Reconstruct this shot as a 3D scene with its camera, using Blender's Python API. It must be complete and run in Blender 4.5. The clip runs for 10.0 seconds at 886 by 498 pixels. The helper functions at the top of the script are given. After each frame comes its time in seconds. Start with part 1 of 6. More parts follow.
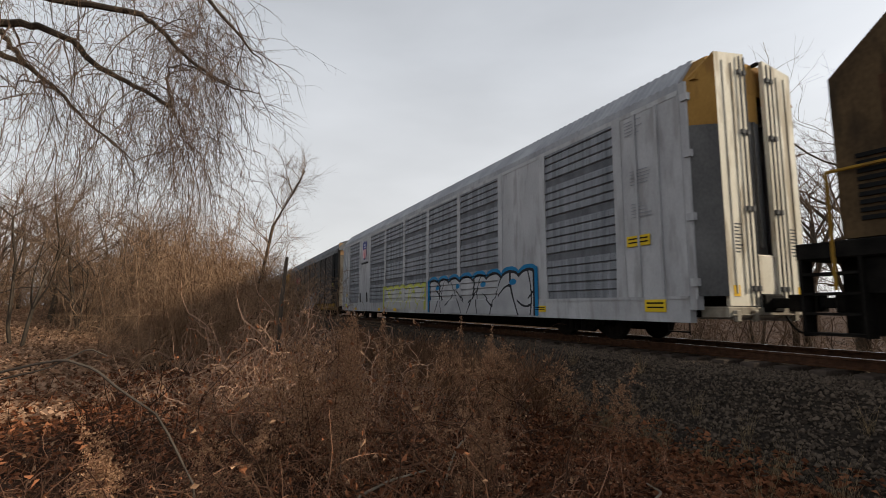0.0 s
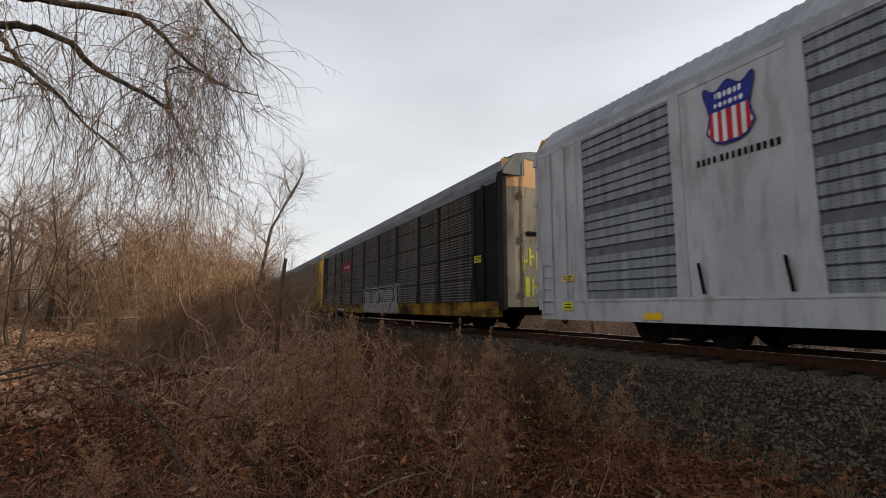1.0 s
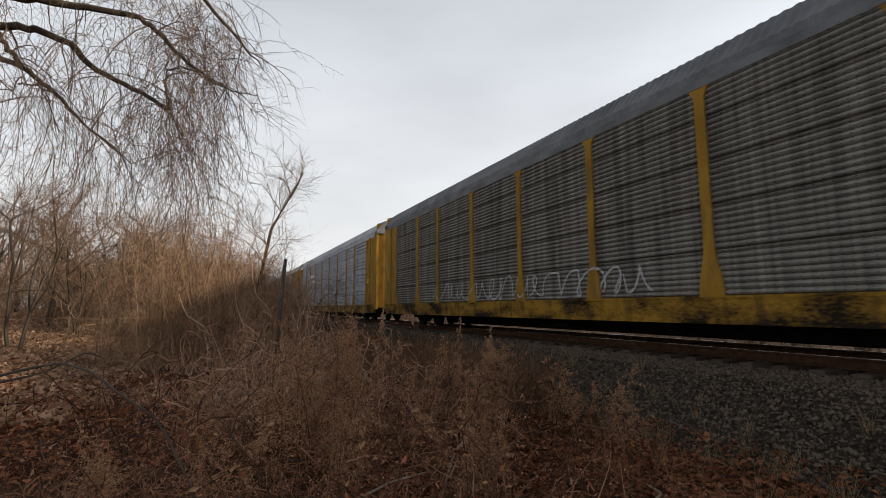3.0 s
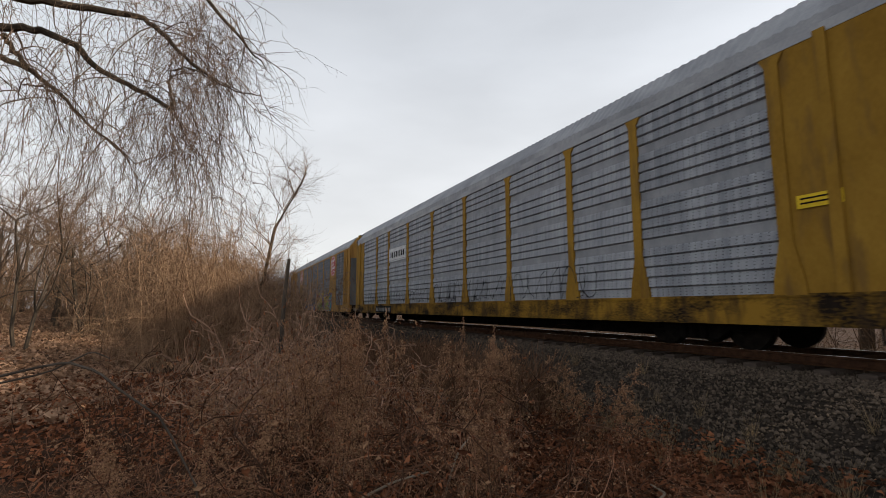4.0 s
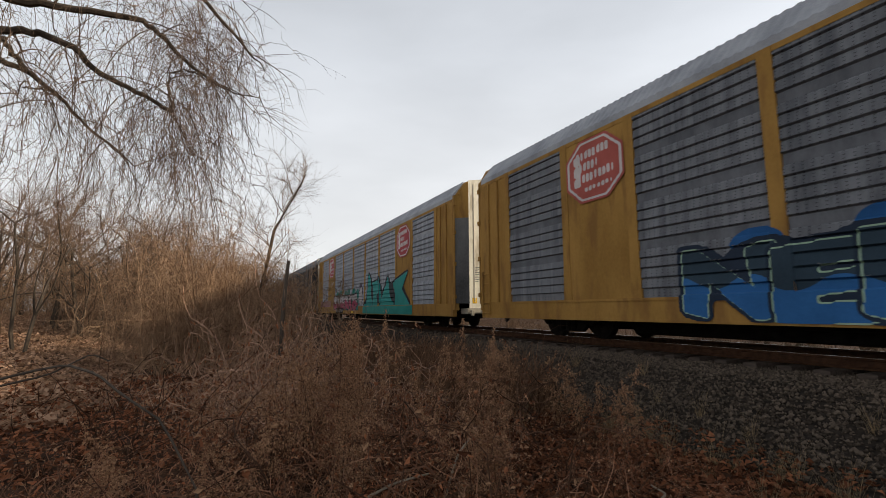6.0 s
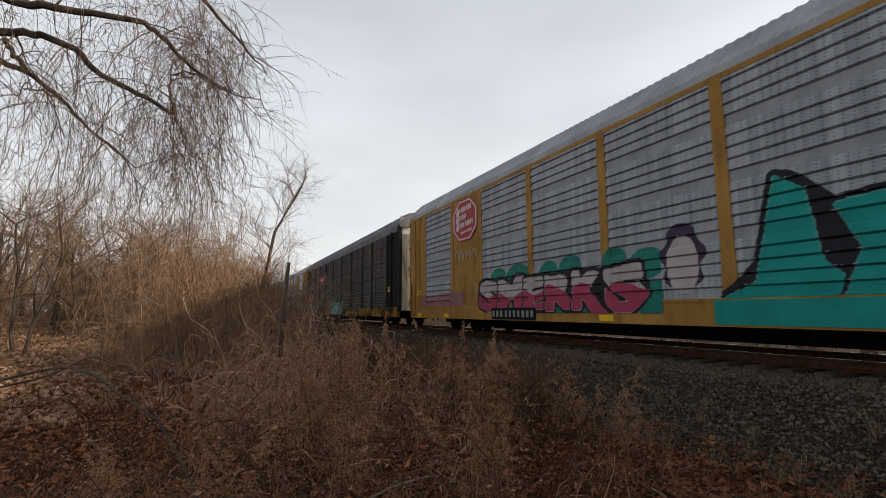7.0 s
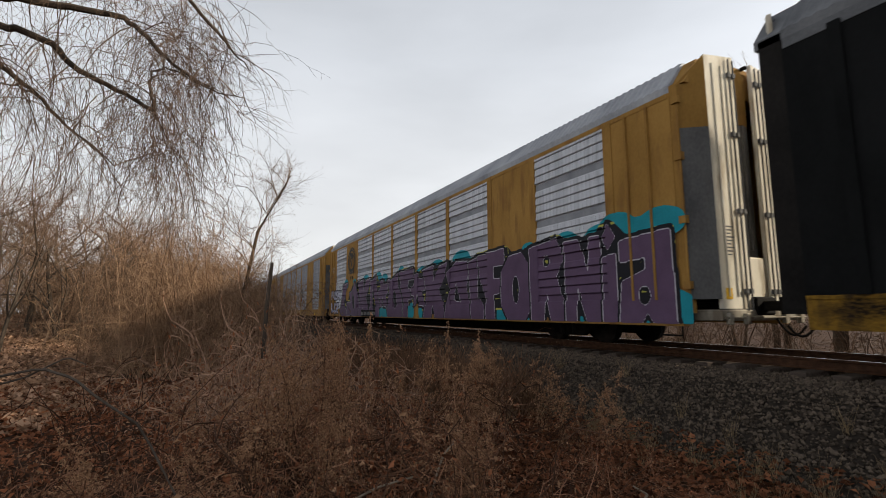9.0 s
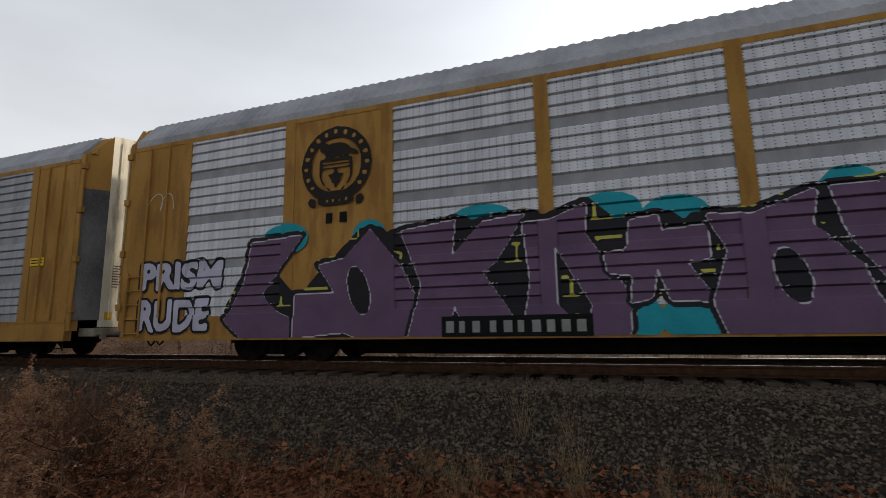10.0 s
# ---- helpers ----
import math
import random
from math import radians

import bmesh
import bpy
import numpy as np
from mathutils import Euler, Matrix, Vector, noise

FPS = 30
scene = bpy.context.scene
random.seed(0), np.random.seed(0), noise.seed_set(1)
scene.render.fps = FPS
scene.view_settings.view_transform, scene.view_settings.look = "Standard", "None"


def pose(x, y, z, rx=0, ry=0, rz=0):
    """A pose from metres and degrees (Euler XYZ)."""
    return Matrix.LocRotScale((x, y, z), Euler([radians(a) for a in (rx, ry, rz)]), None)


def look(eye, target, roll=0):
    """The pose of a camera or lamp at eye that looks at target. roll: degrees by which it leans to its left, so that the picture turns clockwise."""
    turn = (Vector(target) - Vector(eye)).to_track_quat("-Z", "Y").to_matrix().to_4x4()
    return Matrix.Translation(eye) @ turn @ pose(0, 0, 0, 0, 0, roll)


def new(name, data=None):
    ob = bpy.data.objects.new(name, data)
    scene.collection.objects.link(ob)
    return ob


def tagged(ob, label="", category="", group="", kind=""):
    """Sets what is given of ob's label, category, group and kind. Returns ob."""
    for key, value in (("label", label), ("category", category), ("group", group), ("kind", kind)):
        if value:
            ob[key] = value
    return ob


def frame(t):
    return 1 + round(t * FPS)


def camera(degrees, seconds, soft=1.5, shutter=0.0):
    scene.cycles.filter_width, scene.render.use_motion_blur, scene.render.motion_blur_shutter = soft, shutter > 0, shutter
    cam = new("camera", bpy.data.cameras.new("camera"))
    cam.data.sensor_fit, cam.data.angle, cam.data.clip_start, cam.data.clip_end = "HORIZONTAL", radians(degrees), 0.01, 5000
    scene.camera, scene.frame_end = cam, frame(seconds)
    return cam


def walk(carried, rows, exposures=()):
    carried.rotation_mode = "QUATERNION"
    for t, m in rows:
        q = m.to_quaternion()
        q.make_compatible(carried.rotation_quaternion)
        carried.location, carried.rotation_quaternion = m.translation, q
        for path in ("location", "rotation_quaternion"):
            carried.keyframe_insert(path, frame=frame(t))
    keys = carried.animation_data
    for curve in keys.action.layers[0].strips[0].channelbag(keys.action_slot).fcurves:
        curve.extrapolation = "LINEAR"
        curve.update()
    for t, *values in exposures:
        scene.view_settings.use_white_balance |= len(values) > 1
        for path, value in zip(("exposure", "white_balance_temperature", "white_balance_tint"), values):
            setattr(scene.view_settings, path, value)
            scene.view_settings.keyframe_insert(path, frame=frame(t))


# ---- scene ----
# World: x along the track in the train's direction of travel, y across it, z up, rail top at z = 0.
EYE = (0.0, 0.0, 0.75)
GROUND = -0.9
TRACK_Y = 9.4      # middle of the track
cam = camera(85.8, 10.0, soft=0.7, shutter=0.05)
# seconds, yaw, pitch, roll of the hand-held camera
TURNS = [
    (0.0, 65.14, 6.88, -0.18),
    (0.5, 65.06, 6.99, -0.11),
    (1.0, 64.99, 7.06, -0.06),
    (1.5, 64.93, 7.09, -0.03),
    (2.0, 64.88, 7.05, 0.03),
    (2.5, 64.91, 7.03, 0.07),
    (4.0, 65.39, 7.02, 0.08),
    (4.5, 65.47, 6.86, 0.18),
    (5.0, 65.41, 6.87, 0.23),
    (5.5, 65.36, 7.01, 0.31),
    (7.0, 65.39, 7.42, 0.18),
    (7.5, 65.52, 7.40, 0.18),
    (8.0, 65.71, 7.33, 0.24),
    (8.5, 65.81, 7.24, 0.28),
    (9.0, 63.58, 7.47, 0.23),
    (9.2, 59.95, 7.54, 0.30),
    (9.4, 53.04, 7.55, 0.41),
    (9.5, 48.82, 7.73, 0.45),
    (9.6, 43.76, 7.85, 0.57),
    (9.7, 35.44, 8.16, 0.72),
    (9.9, 24.73, 8.44, 0.93),
    (10.0, 19.24, 8.71, 1.05),
]
walk(cam, [(t, pose(*EYE, 90 + pitch, roll, yaw)) for t, yaw, pitch, roll in TURNS],
     [(0.0, -0.2), (0.6, -0.1), (1.5, 0.0), (9.0, 0.0), (10.0, -0.08)])

# ---- sky, sun, exposure ----
SUN_AZ, SUN_EL = 25.0, 25.5     # degrees to the right of +y, above the horizon
world = bpy.data.worlds.new("world")
scene.world = world
world.use_nodes = True
wn, wl = world.node_tree.nodes, world.node_tree.links
wn.clear()
sky = wn.new("ShaderNodeTexSky")
sky.sky_type, sky.sun_disc = "NISHITA", False
sky.sun_elevation, sky.sun_rotation = radians(SUN_EL), radians(SUN_AZ)
sky.dust_density, sky.air_density = 2.5, 1.0
sky_bg = wn.new("ShaderNodeBackground")
sky_bg.inputs["Strength"].default_value = 0.1
cloud_bg = wn.new("ShaderNodeBackground")
cloud_bg.inputs["Strength"].default_value = 1.0
coord = wn.new("ShaderNodeTexCoord")
flat = wn.new("ShaderNodeMapping")
flat.inputs["Scale"].default_value = (1.0, 1.0, 3.2)
veil = wn.new("ShaderNodeTexNoise")
veil.inputs["Scale"].default_value, veil.inputs["Detail"].default_value = 1.6, 5.0
height = wn.new("ShaderNodeSeparateXYZ")
ramp = wn.new("ShaderNodeValToRGB")          # thin high cloud: bright haze low down, greyer overhead
ramp.color_ramp.elements[0].position, ramp.color_ramp.elements[0].color = 0.0, (1.05, 1.045, 1.035, 1)
ramp.color_ramp.elements[1].position, ramp.color_ramp.elements[1].color = 1.0, (0.23, 0.255, 0.30, 1)
mid = ramp.color_ramp.elements.new(0.48)
mid.color = (0.82, 0.85, 0.895, 1)
streaks = wn.new("ShaderNodeMapRange")
streaks.inputs["From Min"].default_value, streaks.inputs["From Max"].default_value = 0.3, 0.7
streaks.inputs["To Min"].default_value, streaks.inputs["To Max"].default_value = 0.88, 1.10
near_sun = wn.new("ShaderNodeVectorMath")
near_sun.operation = "DOT_PRODUCT"
near_sun.inputs[1].default_value = (math.sin(radians(SUN_AZ)) * math.cos(radians(SUN_EL)), math.cos(radians(SUN_AZ)) * math.cos(radians(SUN_EL)), math.sin(radians(SUN_EL)))
clip = wn.new("ShaderNodeMath")
clip.operation = "MAXIMUM"
clip.inputs[1].default_value = 0.0
glow = wn.new("ShaderNodeMath")              # the bright veil round the sun
glow.operation = "POWER"
glow.inputs[1].default_value = 5.0
gain = wn.new("ShaderNodeMath")
gain.operation = "ADD"
cover = wn.new("ShaderNodeMixShader")
cover.inputs[0].default_value = 0.85
wout = wn.new("ShaderNodeOutputWorld")
wl.new(coord.outputs["Generated"], flat.inputs["Vector"])
wl.new(flat.outputs["Vector"], veil.inputs["Vector"])
wl.new(veil.outputs["Fac"], streaks.inputs["Value"])
wl.new(coord.outputs["Generated"], height.inputs[0])
wl.new(height.outputs["Z"], ramp.inputs["Fac"])
wl.new(coord.outputs["Generated"], near_sun.inputs[0])
wl.new(near_sun.outputs["Value"], clip.inputs[0])
wl.new(clip.outputs[0], glow.inputs[0])
wl.new(glow.outputs[0], gain.inputs[0])
wl.new(streaks.outputs[0], gain.inputs[1])
wl.new(ramp.outputs["Color"], cloud_bg.inputs["Color"])
wl.new(gain.outputs[0], cloud_bg.inputs["Strength"])
wl.new(sky.outputs["Color"], sky_bg.inputs["Color"])
wl.new(sky_bg.outputs[0], cover.inputs[1])
wl.new(cloud_bg.outputs[0], cover.inputs[2])
wl.new(cover.outputs[0], wout.inputs["Surface"])
sun = new("sun", bpy.data.lights.new("sun", "SUN"))
sun.data.energy, sun.data.angle, sun.data.color = 5.0, radians(3.0), (1.0, 0.88, 0.70)
az, el = radians(SUN_AZ), radians(SUN_EL)
TO_SUN = Vector((math.sin(az) * math.cos(el), math.cos(az) * math.cos(el), math.sin(el)))
sun.matrix_world = look((0, 0, 60), Vector((0, 0, 60)) - TO_SUN)
scene.view_settings.exposure = 0.0

# ---- materials ----
def material(name, dark, light, rough=0.7, metal=0.0, scale=3.0, fine=40.0, bump=0.15, stretch=(1, 1, 1), spread=0.25,
             random_shift=0.0, island=False, leaf=0.0, holes=False, rust=None, plants=0.0):
    """Two colours mixed by broad and fine grain, with relief; optional drill holes, rust stains, and light through thin leaves."""
    m = bpy.data.materials.new(name)
    m.use_nodes = True
    n, l = m.node_tree.nodes, m.node_tree.links
    b = n["Principled BSDF"]
    tc, mp = n.new("ShaderNodeTexCoord"), n.new("ShaderNodeMapping")
    mp.inputs["Scale"].default_value = stretch
    oi = n.new("ShaderNodeObjectInfo")
    shift = n.new("ShaderNodeVectorMath")
    shift.operation = "MULTIPLY_ADD"
    shift.inputs[1].default_value = (17.0, 9.0, 5.0)
    l.new(oi.outputs["Random"], shift.inputs[0])
    l.new(tc.outputs["Object"], shift.inputs[2])
    l.new(shift.outputs[0], mp.inputs["Vector"])
    big, small = n.new("ShaderNodeTexNoise"), n.new("ShaderNodeTexNoise")
    for t, s, d in ((big, scale, 4), (small, fine, 3)):
        t.inputs["Scale"].default_value, t.inputs["Detail"].default_value = s, d
        l.new(mp.outputs[0], t.inputs["Vector"])
    add = n.new("ShaderNodeMath")
    add.operation = "MULTIPLY_ADD"
    add.inputs[1].default_value = 0.35
    l.new(small.outputs["Fac"], add.inputs[0])
    l.new(big.outputs["Fac"], add.inputs[2])
    rng = n.new("ShaderNodeMapRange")
    rng.inputs["From Min"].default_value, rng.inputs["From Max"].default_value = 0.675 - spread, 0.675 + spread
    l.new(add.outputs[0], rng.inputs["Value"])
    fac = rng.outputs[0]
    if random_shift:
        src = n.new("ShaderNodeNewGeometry").outputs["Random Per Island"] if island else oi.outputs["Random"]
        mix = n.new("ShaderNodeMix")
        mix.inputs["Factor"].default_value = random_shift
        l.new(fac, mix.inputs["A"])
        l.new(src, mix.inputs["B"])
        fac = mix.outputs["Result"]
    col = n.new("ShaderNodeMix")
    col.data_type = "RGBA"
    col.inputs["A"].default_value, col.inputs["B"].default_value = (*dark, 1), (*light, 1)
    l.new(fac, col.inputs["Factor"])
    out = col.outputs["Result"]

    def over(colour, factor_socket):
        mx = n.new("ShaderNodeMix")
        mx.data_type = "RGBA"
        l.new(factor_socket, mx.inputs["Factor"])
        l.new(out, mx.inputs["A"])
        mx.inputs["B"].default_value = (*colour, 1)
        return mx.outputs["Result"]
    if rust:
        rn, rm = n.new("ShaderNodeTexNoise"), n.new("ShaderNodeMapping")
        rm.inputs["Scale"].default_value = (3.0, 3.0, 0.7)
        rn.inputs["Scale"].default_value, rn.inputs["Detail"].default_value = 1.3, 7
        l.new(shift.outputs[0], rm.inputs["Vector"])
        l.new(rm.outputs[0], rn.inputs["Vector"])
        rr = n.new("ShaderNodeMapRange")
        rr.inputs["From Min"].default_value, rr.inputs["From Max"].default_value = 0.50, 0.64
        rr.inputs["To Max"].default_value = 0.6
        l.new(rn.outputs["Fac"], rr.inputs["Value"])
        out = over(rust, rr.outputs[0])
    if plants:                       # one plant is darker or paler than the next
        tone = n.new("ShaderNodeMapRange")
        tone.inputs["To Min"].default_value, tone.inputs["To Max"].default_value = 1 - plants, 1 + plants * 0.55
        l.new(oi.outputs["Random"], tone.inputs["Value"])
        mul = n.new("ShaderNodeMix")
        mul.data_type, mul.blend_type = "RGBA", "MULTIPLY"
        mul.inputs["Factor"].default_value = 1.0
        l.new(out, mul.inputs["A"])
        l.new(tone.outputs[0], mul.inputs["B"])
        out = mul.outputs["Result"]
    if holes:
        sep = n.new("ShaderNodeSeparateXYZ")
        l.new(tc.outputs["Object"], sep.inputs[0])

        def fold(axis, size):
            w = n.new("ShaderNodeMath")
            w.operation = "PINGPONG"
            w.inputs[1].default_value = size / 2
            l.new(sep.outputs[axis], w.inputs[0])
            return w.outputs[0]
        rad = n.new("ShaderNodeCombineXYZ")
        l.new(fold("X", 0.13), rad.inputs[0])
        l.new(fold("Z", 0.055), rad.inputs[1])
        ln = n.new("ShaderNodeVectorMath")
        ln.operation = "LENGTH"
        l.new(rad.outputs[0], ln.inputs[0])
        dot = n.new("ShaderNodeMath")
        dot.operation = "LESS_THAN"
        dot.inputs[1].default_value = 0.0095
        l.new(ln.outputs["Value"], dot.inputs[0])
        out = over((0.02, 0.02, 0.022), dot.outputs[0])
    l.new(out, b.inputs["Base Color"])
    b.inputs["Roughness"].default_value, b.inputs["Metallic"].default_value = rough, metal
    b.inputs["Specular IOR Level"].default_value = 0.5 if metal > 0.5 else 0.08
    if leaf:
        b.inputs["Subsurface Weight"].default_value = 0.0
        tl, ms = n.new("ShaderNodeBsdfTranslucent"), n.new("ShaderNodeMixShader")
        ms.inputs[0].default_value = leaf
        l.new(out, tl.inputs["Color"])
        l.new(b.outputs[0], ms.inputs[1])
        l.new(tl.outputs[0], ms.inputs[2])
        l.new(ms.outputs[0], n["Material Output"].inputs["Surface"])
    if bump:
        bp = n.new("ShaderNodeBump")
        bp.inputs["Strength"].default_value, bp.inputs["Distance"].default_value = bump, 0.02
        l.new(add.outputs[0], bp.inputs["Height"])
        l.new(bp.outputs[0], b.inputs["Normal"])
    return m


STREAK = (1.6, 1.6, 0.35)     # weather runs down the sheets


def sheet(name, dark, light, **k):
    return material(name, dark, light, rough=0.8, metal=0.0, scale=1.1, fine=14, bump=0.08, stretch=(5.0, 5.0, 0.30), spread=0.17, random_shift=0.2, holes=True, **k)


def paint(name, dark, light, **k):
    return material(name, dark, light, rough=0.8, scale=1.3, fine=30, bump=0.06, stretch=(0.8, 0.8, 0.5), **k)


M = dict(
    sheet_grey=sheet("galvanised_grey", (0.14, 0.148, 0.165), (0.29, 0.303, 0.325)),
    sheet_light=sheet("galvanised_light", (0.20, 0.212, 0.236), (0.37, 0.384, 0.412)),
    sheet_bright=sheet("galvanised_bright", (0.40, 0.415, 0.45), (0.62, 0.635, 0.67)),
    sheet_olive=sheet("dusty_brown_grey_sheet", (0.085, 0.080, 0.072), (0.235, 0.222, 0.198)),
    sheet_dull=sheet("galvanised_dull", (0.085, 0.09, 0.10), (0.20, 0.205, 0.22)),
    sheet_brown=sheet("grimy_brown_sheet", (0.045, 0.040, 0.037), (0.160, 0.143, 0.133)),
    band_grey=material("flat_band_grey", (0.20, 0.21, 0.23), (0.33, 0.34, 0.36), 0.6, 0, 2, 30, 0.05, STREAK),
    band_dark=material("flat_band_dark", (0.085, 0.09, 0.10), (0.17, 0.175, 0.19), 0.8, 0, 2, 30, 0.05, STREAK),
    roof=material("galvanised_roof", (0.22, 0.23, 0.25), (0.40, 0.41, 0.43), 0.6, 0.1, 1.2, 25, 0.06),
    roof_dark=material("sooty_roof", (0.085, 0.088, 0.094), (0.19, 0.195, 0.203), 0.7, 0.1, 1.2, 25, 0.06),
    white=paint("white_paint", (0.33, 0.333, 0.345), (0.48, 0.484, 0.495), rust=(0.25, 0.245, 0.24)),
    orange=paint("faded_orange_paint", (0.25, 0.134, 0.034), (0.40, 0.226, 0.063), rust=(0.19, 0.095, 0.034)),
    yellow=paint("dirty_yellow_paint", (0.21, 0.112, 0.016), (0.34, 0.195, 0.032), rust=(0.13, 0.075, 0.03)),
    sill_yellow=material("grimy_yellow_sill", (0.016, 0.011, 0.008), (0.28, 0.155, 0.022), 0.85, 0, 0.9, 12, 0.06, (1.0, 1.0, 2.2), spread=0.13, rust=(0.035, 0.022, 0.014)),
    # lighter copy of the dirty yellow: sunlight on the end doors put into their colour
    yellow_end_lit=paint("sunlit_yellow_door", (0.38, 0.22, 0.052), (0.62, 0.43, 0.18), rust=(0.20, 0.11, 0.035)),
    rusty_hood=paint("rust_stained_hood", (0.028, 0.019, 0.012), (0.135, 0.088, 0.044), rust=(0.016, 0.013, 0.011)),
    black=paint("black_paint", (0.004, 0.0045, 0.0045), (0.013, 0.0135, 0.014)),
    post_dark=paint("dark_post_paint", (0.008, 0.0075, 0.007), (0.026, 0.023, 0.021)),
    under=material("under_grime", (0.004, 0.0037, 0.0035), (0.016, 0.014, 0.012), 0.9, 0.0, 5, 40),
    cream=paint("cream_door_paint", (0.62, 0.57, 0.46), (0.82, 0.77, 0.66), rust=(0.28, 0.21, 0.13)),
    cream_grime=paint("grimy_cream_door", (0.20, 0.175, 0.14), (0.42, 0.38, 0.31), rust=(0.12, 0.085, 0.055)),
    peach=paint("peach_door_top", (0.48, 0.28, 0.13), (0.66, 0.42, 0.22)),
    grimy=paint("grimy_grey_door", (0.060, 0.060, 0.062), (0.175, 0.172, 0.170)),
    wheel=material("wheel_steel", (0.006, 0.005, 0.0045), (0.024, 0.019, 0.016), 0.75, 0.2, 6, 60, 0.1),
    rail_head=material("polished_rail", (0.45, 0.45, 0.46), (0.70, 0.70, 0.70), 0.25, 1.0, 4, 60, 0.03),
    rail_rust=material("rusty_rail", (0.035, 0.018, 0.012), (0.10, 0.050, 0.028), 0.8, 0.2, 8, 70, 0.3),
    tie=material("creosoted_wood", (0.035, 0.027, 0.022), (0.11, 0.085, 0.07), 0.9, 0, 3, 30, 0.4, (1, 8, 8), random_shift=0.3),
    ballast=material("ballast_bed", (0.009, 0.0070, 0.0055), (0.046, 0.036, 0.028), 0.95, 0, 12, 45, 0.9),
    stone=material("crushed_stone", (0.008, 0.0062, 0.0048), (0.170, 0.130, 0.098), 0.9, 0, 9, 60, 0.25, random_shift=0.55, island=True),
    soil=material("leaf_litter_soil", (0.014, 0.007, 0.004), (0.085, 0.043, 0.024), 0.95, 0, 2.2, 35, 0.8),
    litter=material("fallen_leaf", (0.028, 0.009, 0.005), (0.46, 0.185, 0.090), 0.85, 0, 4, 50, 0.1, random_shift=0.85, island=True, leaf=0.25, plants=0.35),
    cane=material("dry_cane", (0.004, 0.002, 0.0015), (0.40, 0.205, 0.122), 0.8, 0, 2, 40, 0.1, random_shift=0.75, island=True, plants=0.7),
    cane_grey=material("weathered_cane", (0.060, 0.034, 0.023), (0.62, 0.39, 0.265), 0.85, 0, 2, 40, 0.1, random_shift=0.75, island=True, plants=0.3),
    dry_mat=material("tan_dead_growth", (0.16, 0.085, 0.050), (0.58, 0.37, 0.24), 0.9, 0, 0.8, 30, 0.1, random_shift=0.6, island=True, leaf=0.2),
    seed=material("dry_seed_head", (0.15, 0.072, 0.038), (0.56, 0.34, 0.20), 0.9, 0, 2, 40, 0.1, random_shift=0.8, island=True, leaf=0.3),
    twig=material("grey_brown_twig", (0.048, 0.032, 0.022), (0.23, 0.152, 0.100), 0.85, 0, 2, 40, 0.1, random_shift=0.7, island=True),
    vine=material("reddish_vine", (0.075, 0.040, 0.024), (0.46, 0.295, 0.180), 0.85, 0, 2, 40, 0.1, random_shift=0.7, island=True),
    bark=material("furrowed_bark", (0.028, 0.021, 0.016), (0.11, 0.083, 0.060), 0.9, 0, 5, 40, 0.6, (1, 1, 0.5)),
    straw=material("dry_straw", (0.20, 0.14, 0.075), (0.42, 0.31, 0.18), 0.85, 0, 2, 40, 0.05, random_shift=0.8, island=True, leaf=0.3),
    brown_grass=material("dead_brown_grass", (0.075, 0.040, 0.024), (0.30, 0.175, 0.105), 0.9, 0, 2, 40, 0.05, random_shift=0.7, island=True, leaf=0.25),
    pale_stick=material("weathered_stick", (0.17, 0.135, 0.10), (0.32, 0.26, 0.195), 0.8, 0, 4, 40, 0.2),
    post_wood=material("old_post_wood", (0.045, 0.035, 0.028), (0.12, 0.095, 0.075), 0.9, 0, 4, 40, 0.4, (1, 1, 0.2)),
)


def flat_paint(name, colour, rough=0.6):
    c = Vector(colour)
    return material(name, tuple(c * 0.78), tuple(c * 1.1), rough, 0, 2.0, 30, 0.04)


def mist(colour):
    """Spray paint of one colour, made once."""
    key = "spray_%d_%d_%d" % tuple(int(v * 99) for v in colour)
    if key not in M:
        M[key] = flat_paint(key, colour)
    return M[key]


# ---- mesh helpers ----
def mesh_of(name, verts, faces, mats, indices=None, smooth=False):
    me = bpy.data.meshes.new(name)
    me.from_pydata([tuple(v) for v in verts], [], [tuple(f) for f in faces])
    for m in mats if isinstance(mats, (list, tuple)) else (mats,):
        me.materials.append(m)
    if indices is not None:
        me.polygons.foreach_set("material_index", np.asarray(indices, dtype=np.int32))
    if smooth:
        me.polygons.foreach_set("use_smooth", np.ones(len(me.polygons), dtype=bool))
    me.update()
    return me


def link(name, me, parent=None, label="", m=None):
    ob = new(name, me)
    ob.parent = parent
    if m is not None:
        ob.matrix_basis = m
    return tagged(ob, label)


def part(name, bm, mat, parent, label="", m=None):
    bmesh.ops.recalc_face_normals(bm, faces=bm.faces)
    me = bpy.data.meshes.new(name)
    bm.to_mesh(me)
    bm.free()
    me.materials.append(mat)
    return link(name, me, parent, label, m)


def box(bm, x0, x1, y0, y1, z0, z1, bevel=0.0):
    r = bmesh.ops.create_cube(bm, size=1, matrix=Matrix.LocRotScale(((x0 + x1) / 2, (y0 + y1) / 2, (z0 + z1) / 2), None, (x1 - x0, y1 - y0, z1 - z0)))
    if bevel:
        edges = list({e for v in r["verts"] for e in v.link_edges})
        bmesh.ops.bevel(bm, geom=edges, offset=bevel, segments=1, affect="EDGES")
    return bm


def rod(bm, a, b, r, n=6):
    a, b = Vector(a), Vector(b)
    turn = (b - a).to_track_quat("Z", "Y").to_matrix().to_4x4()
    bmesh.ops.create_cone(bm, cap_ends=True, segments=n, radius1=r, radius2=r, depth=(b - a).length, matrix=Matrix.Translation((a + b) / 2) @ turn)
    return bm


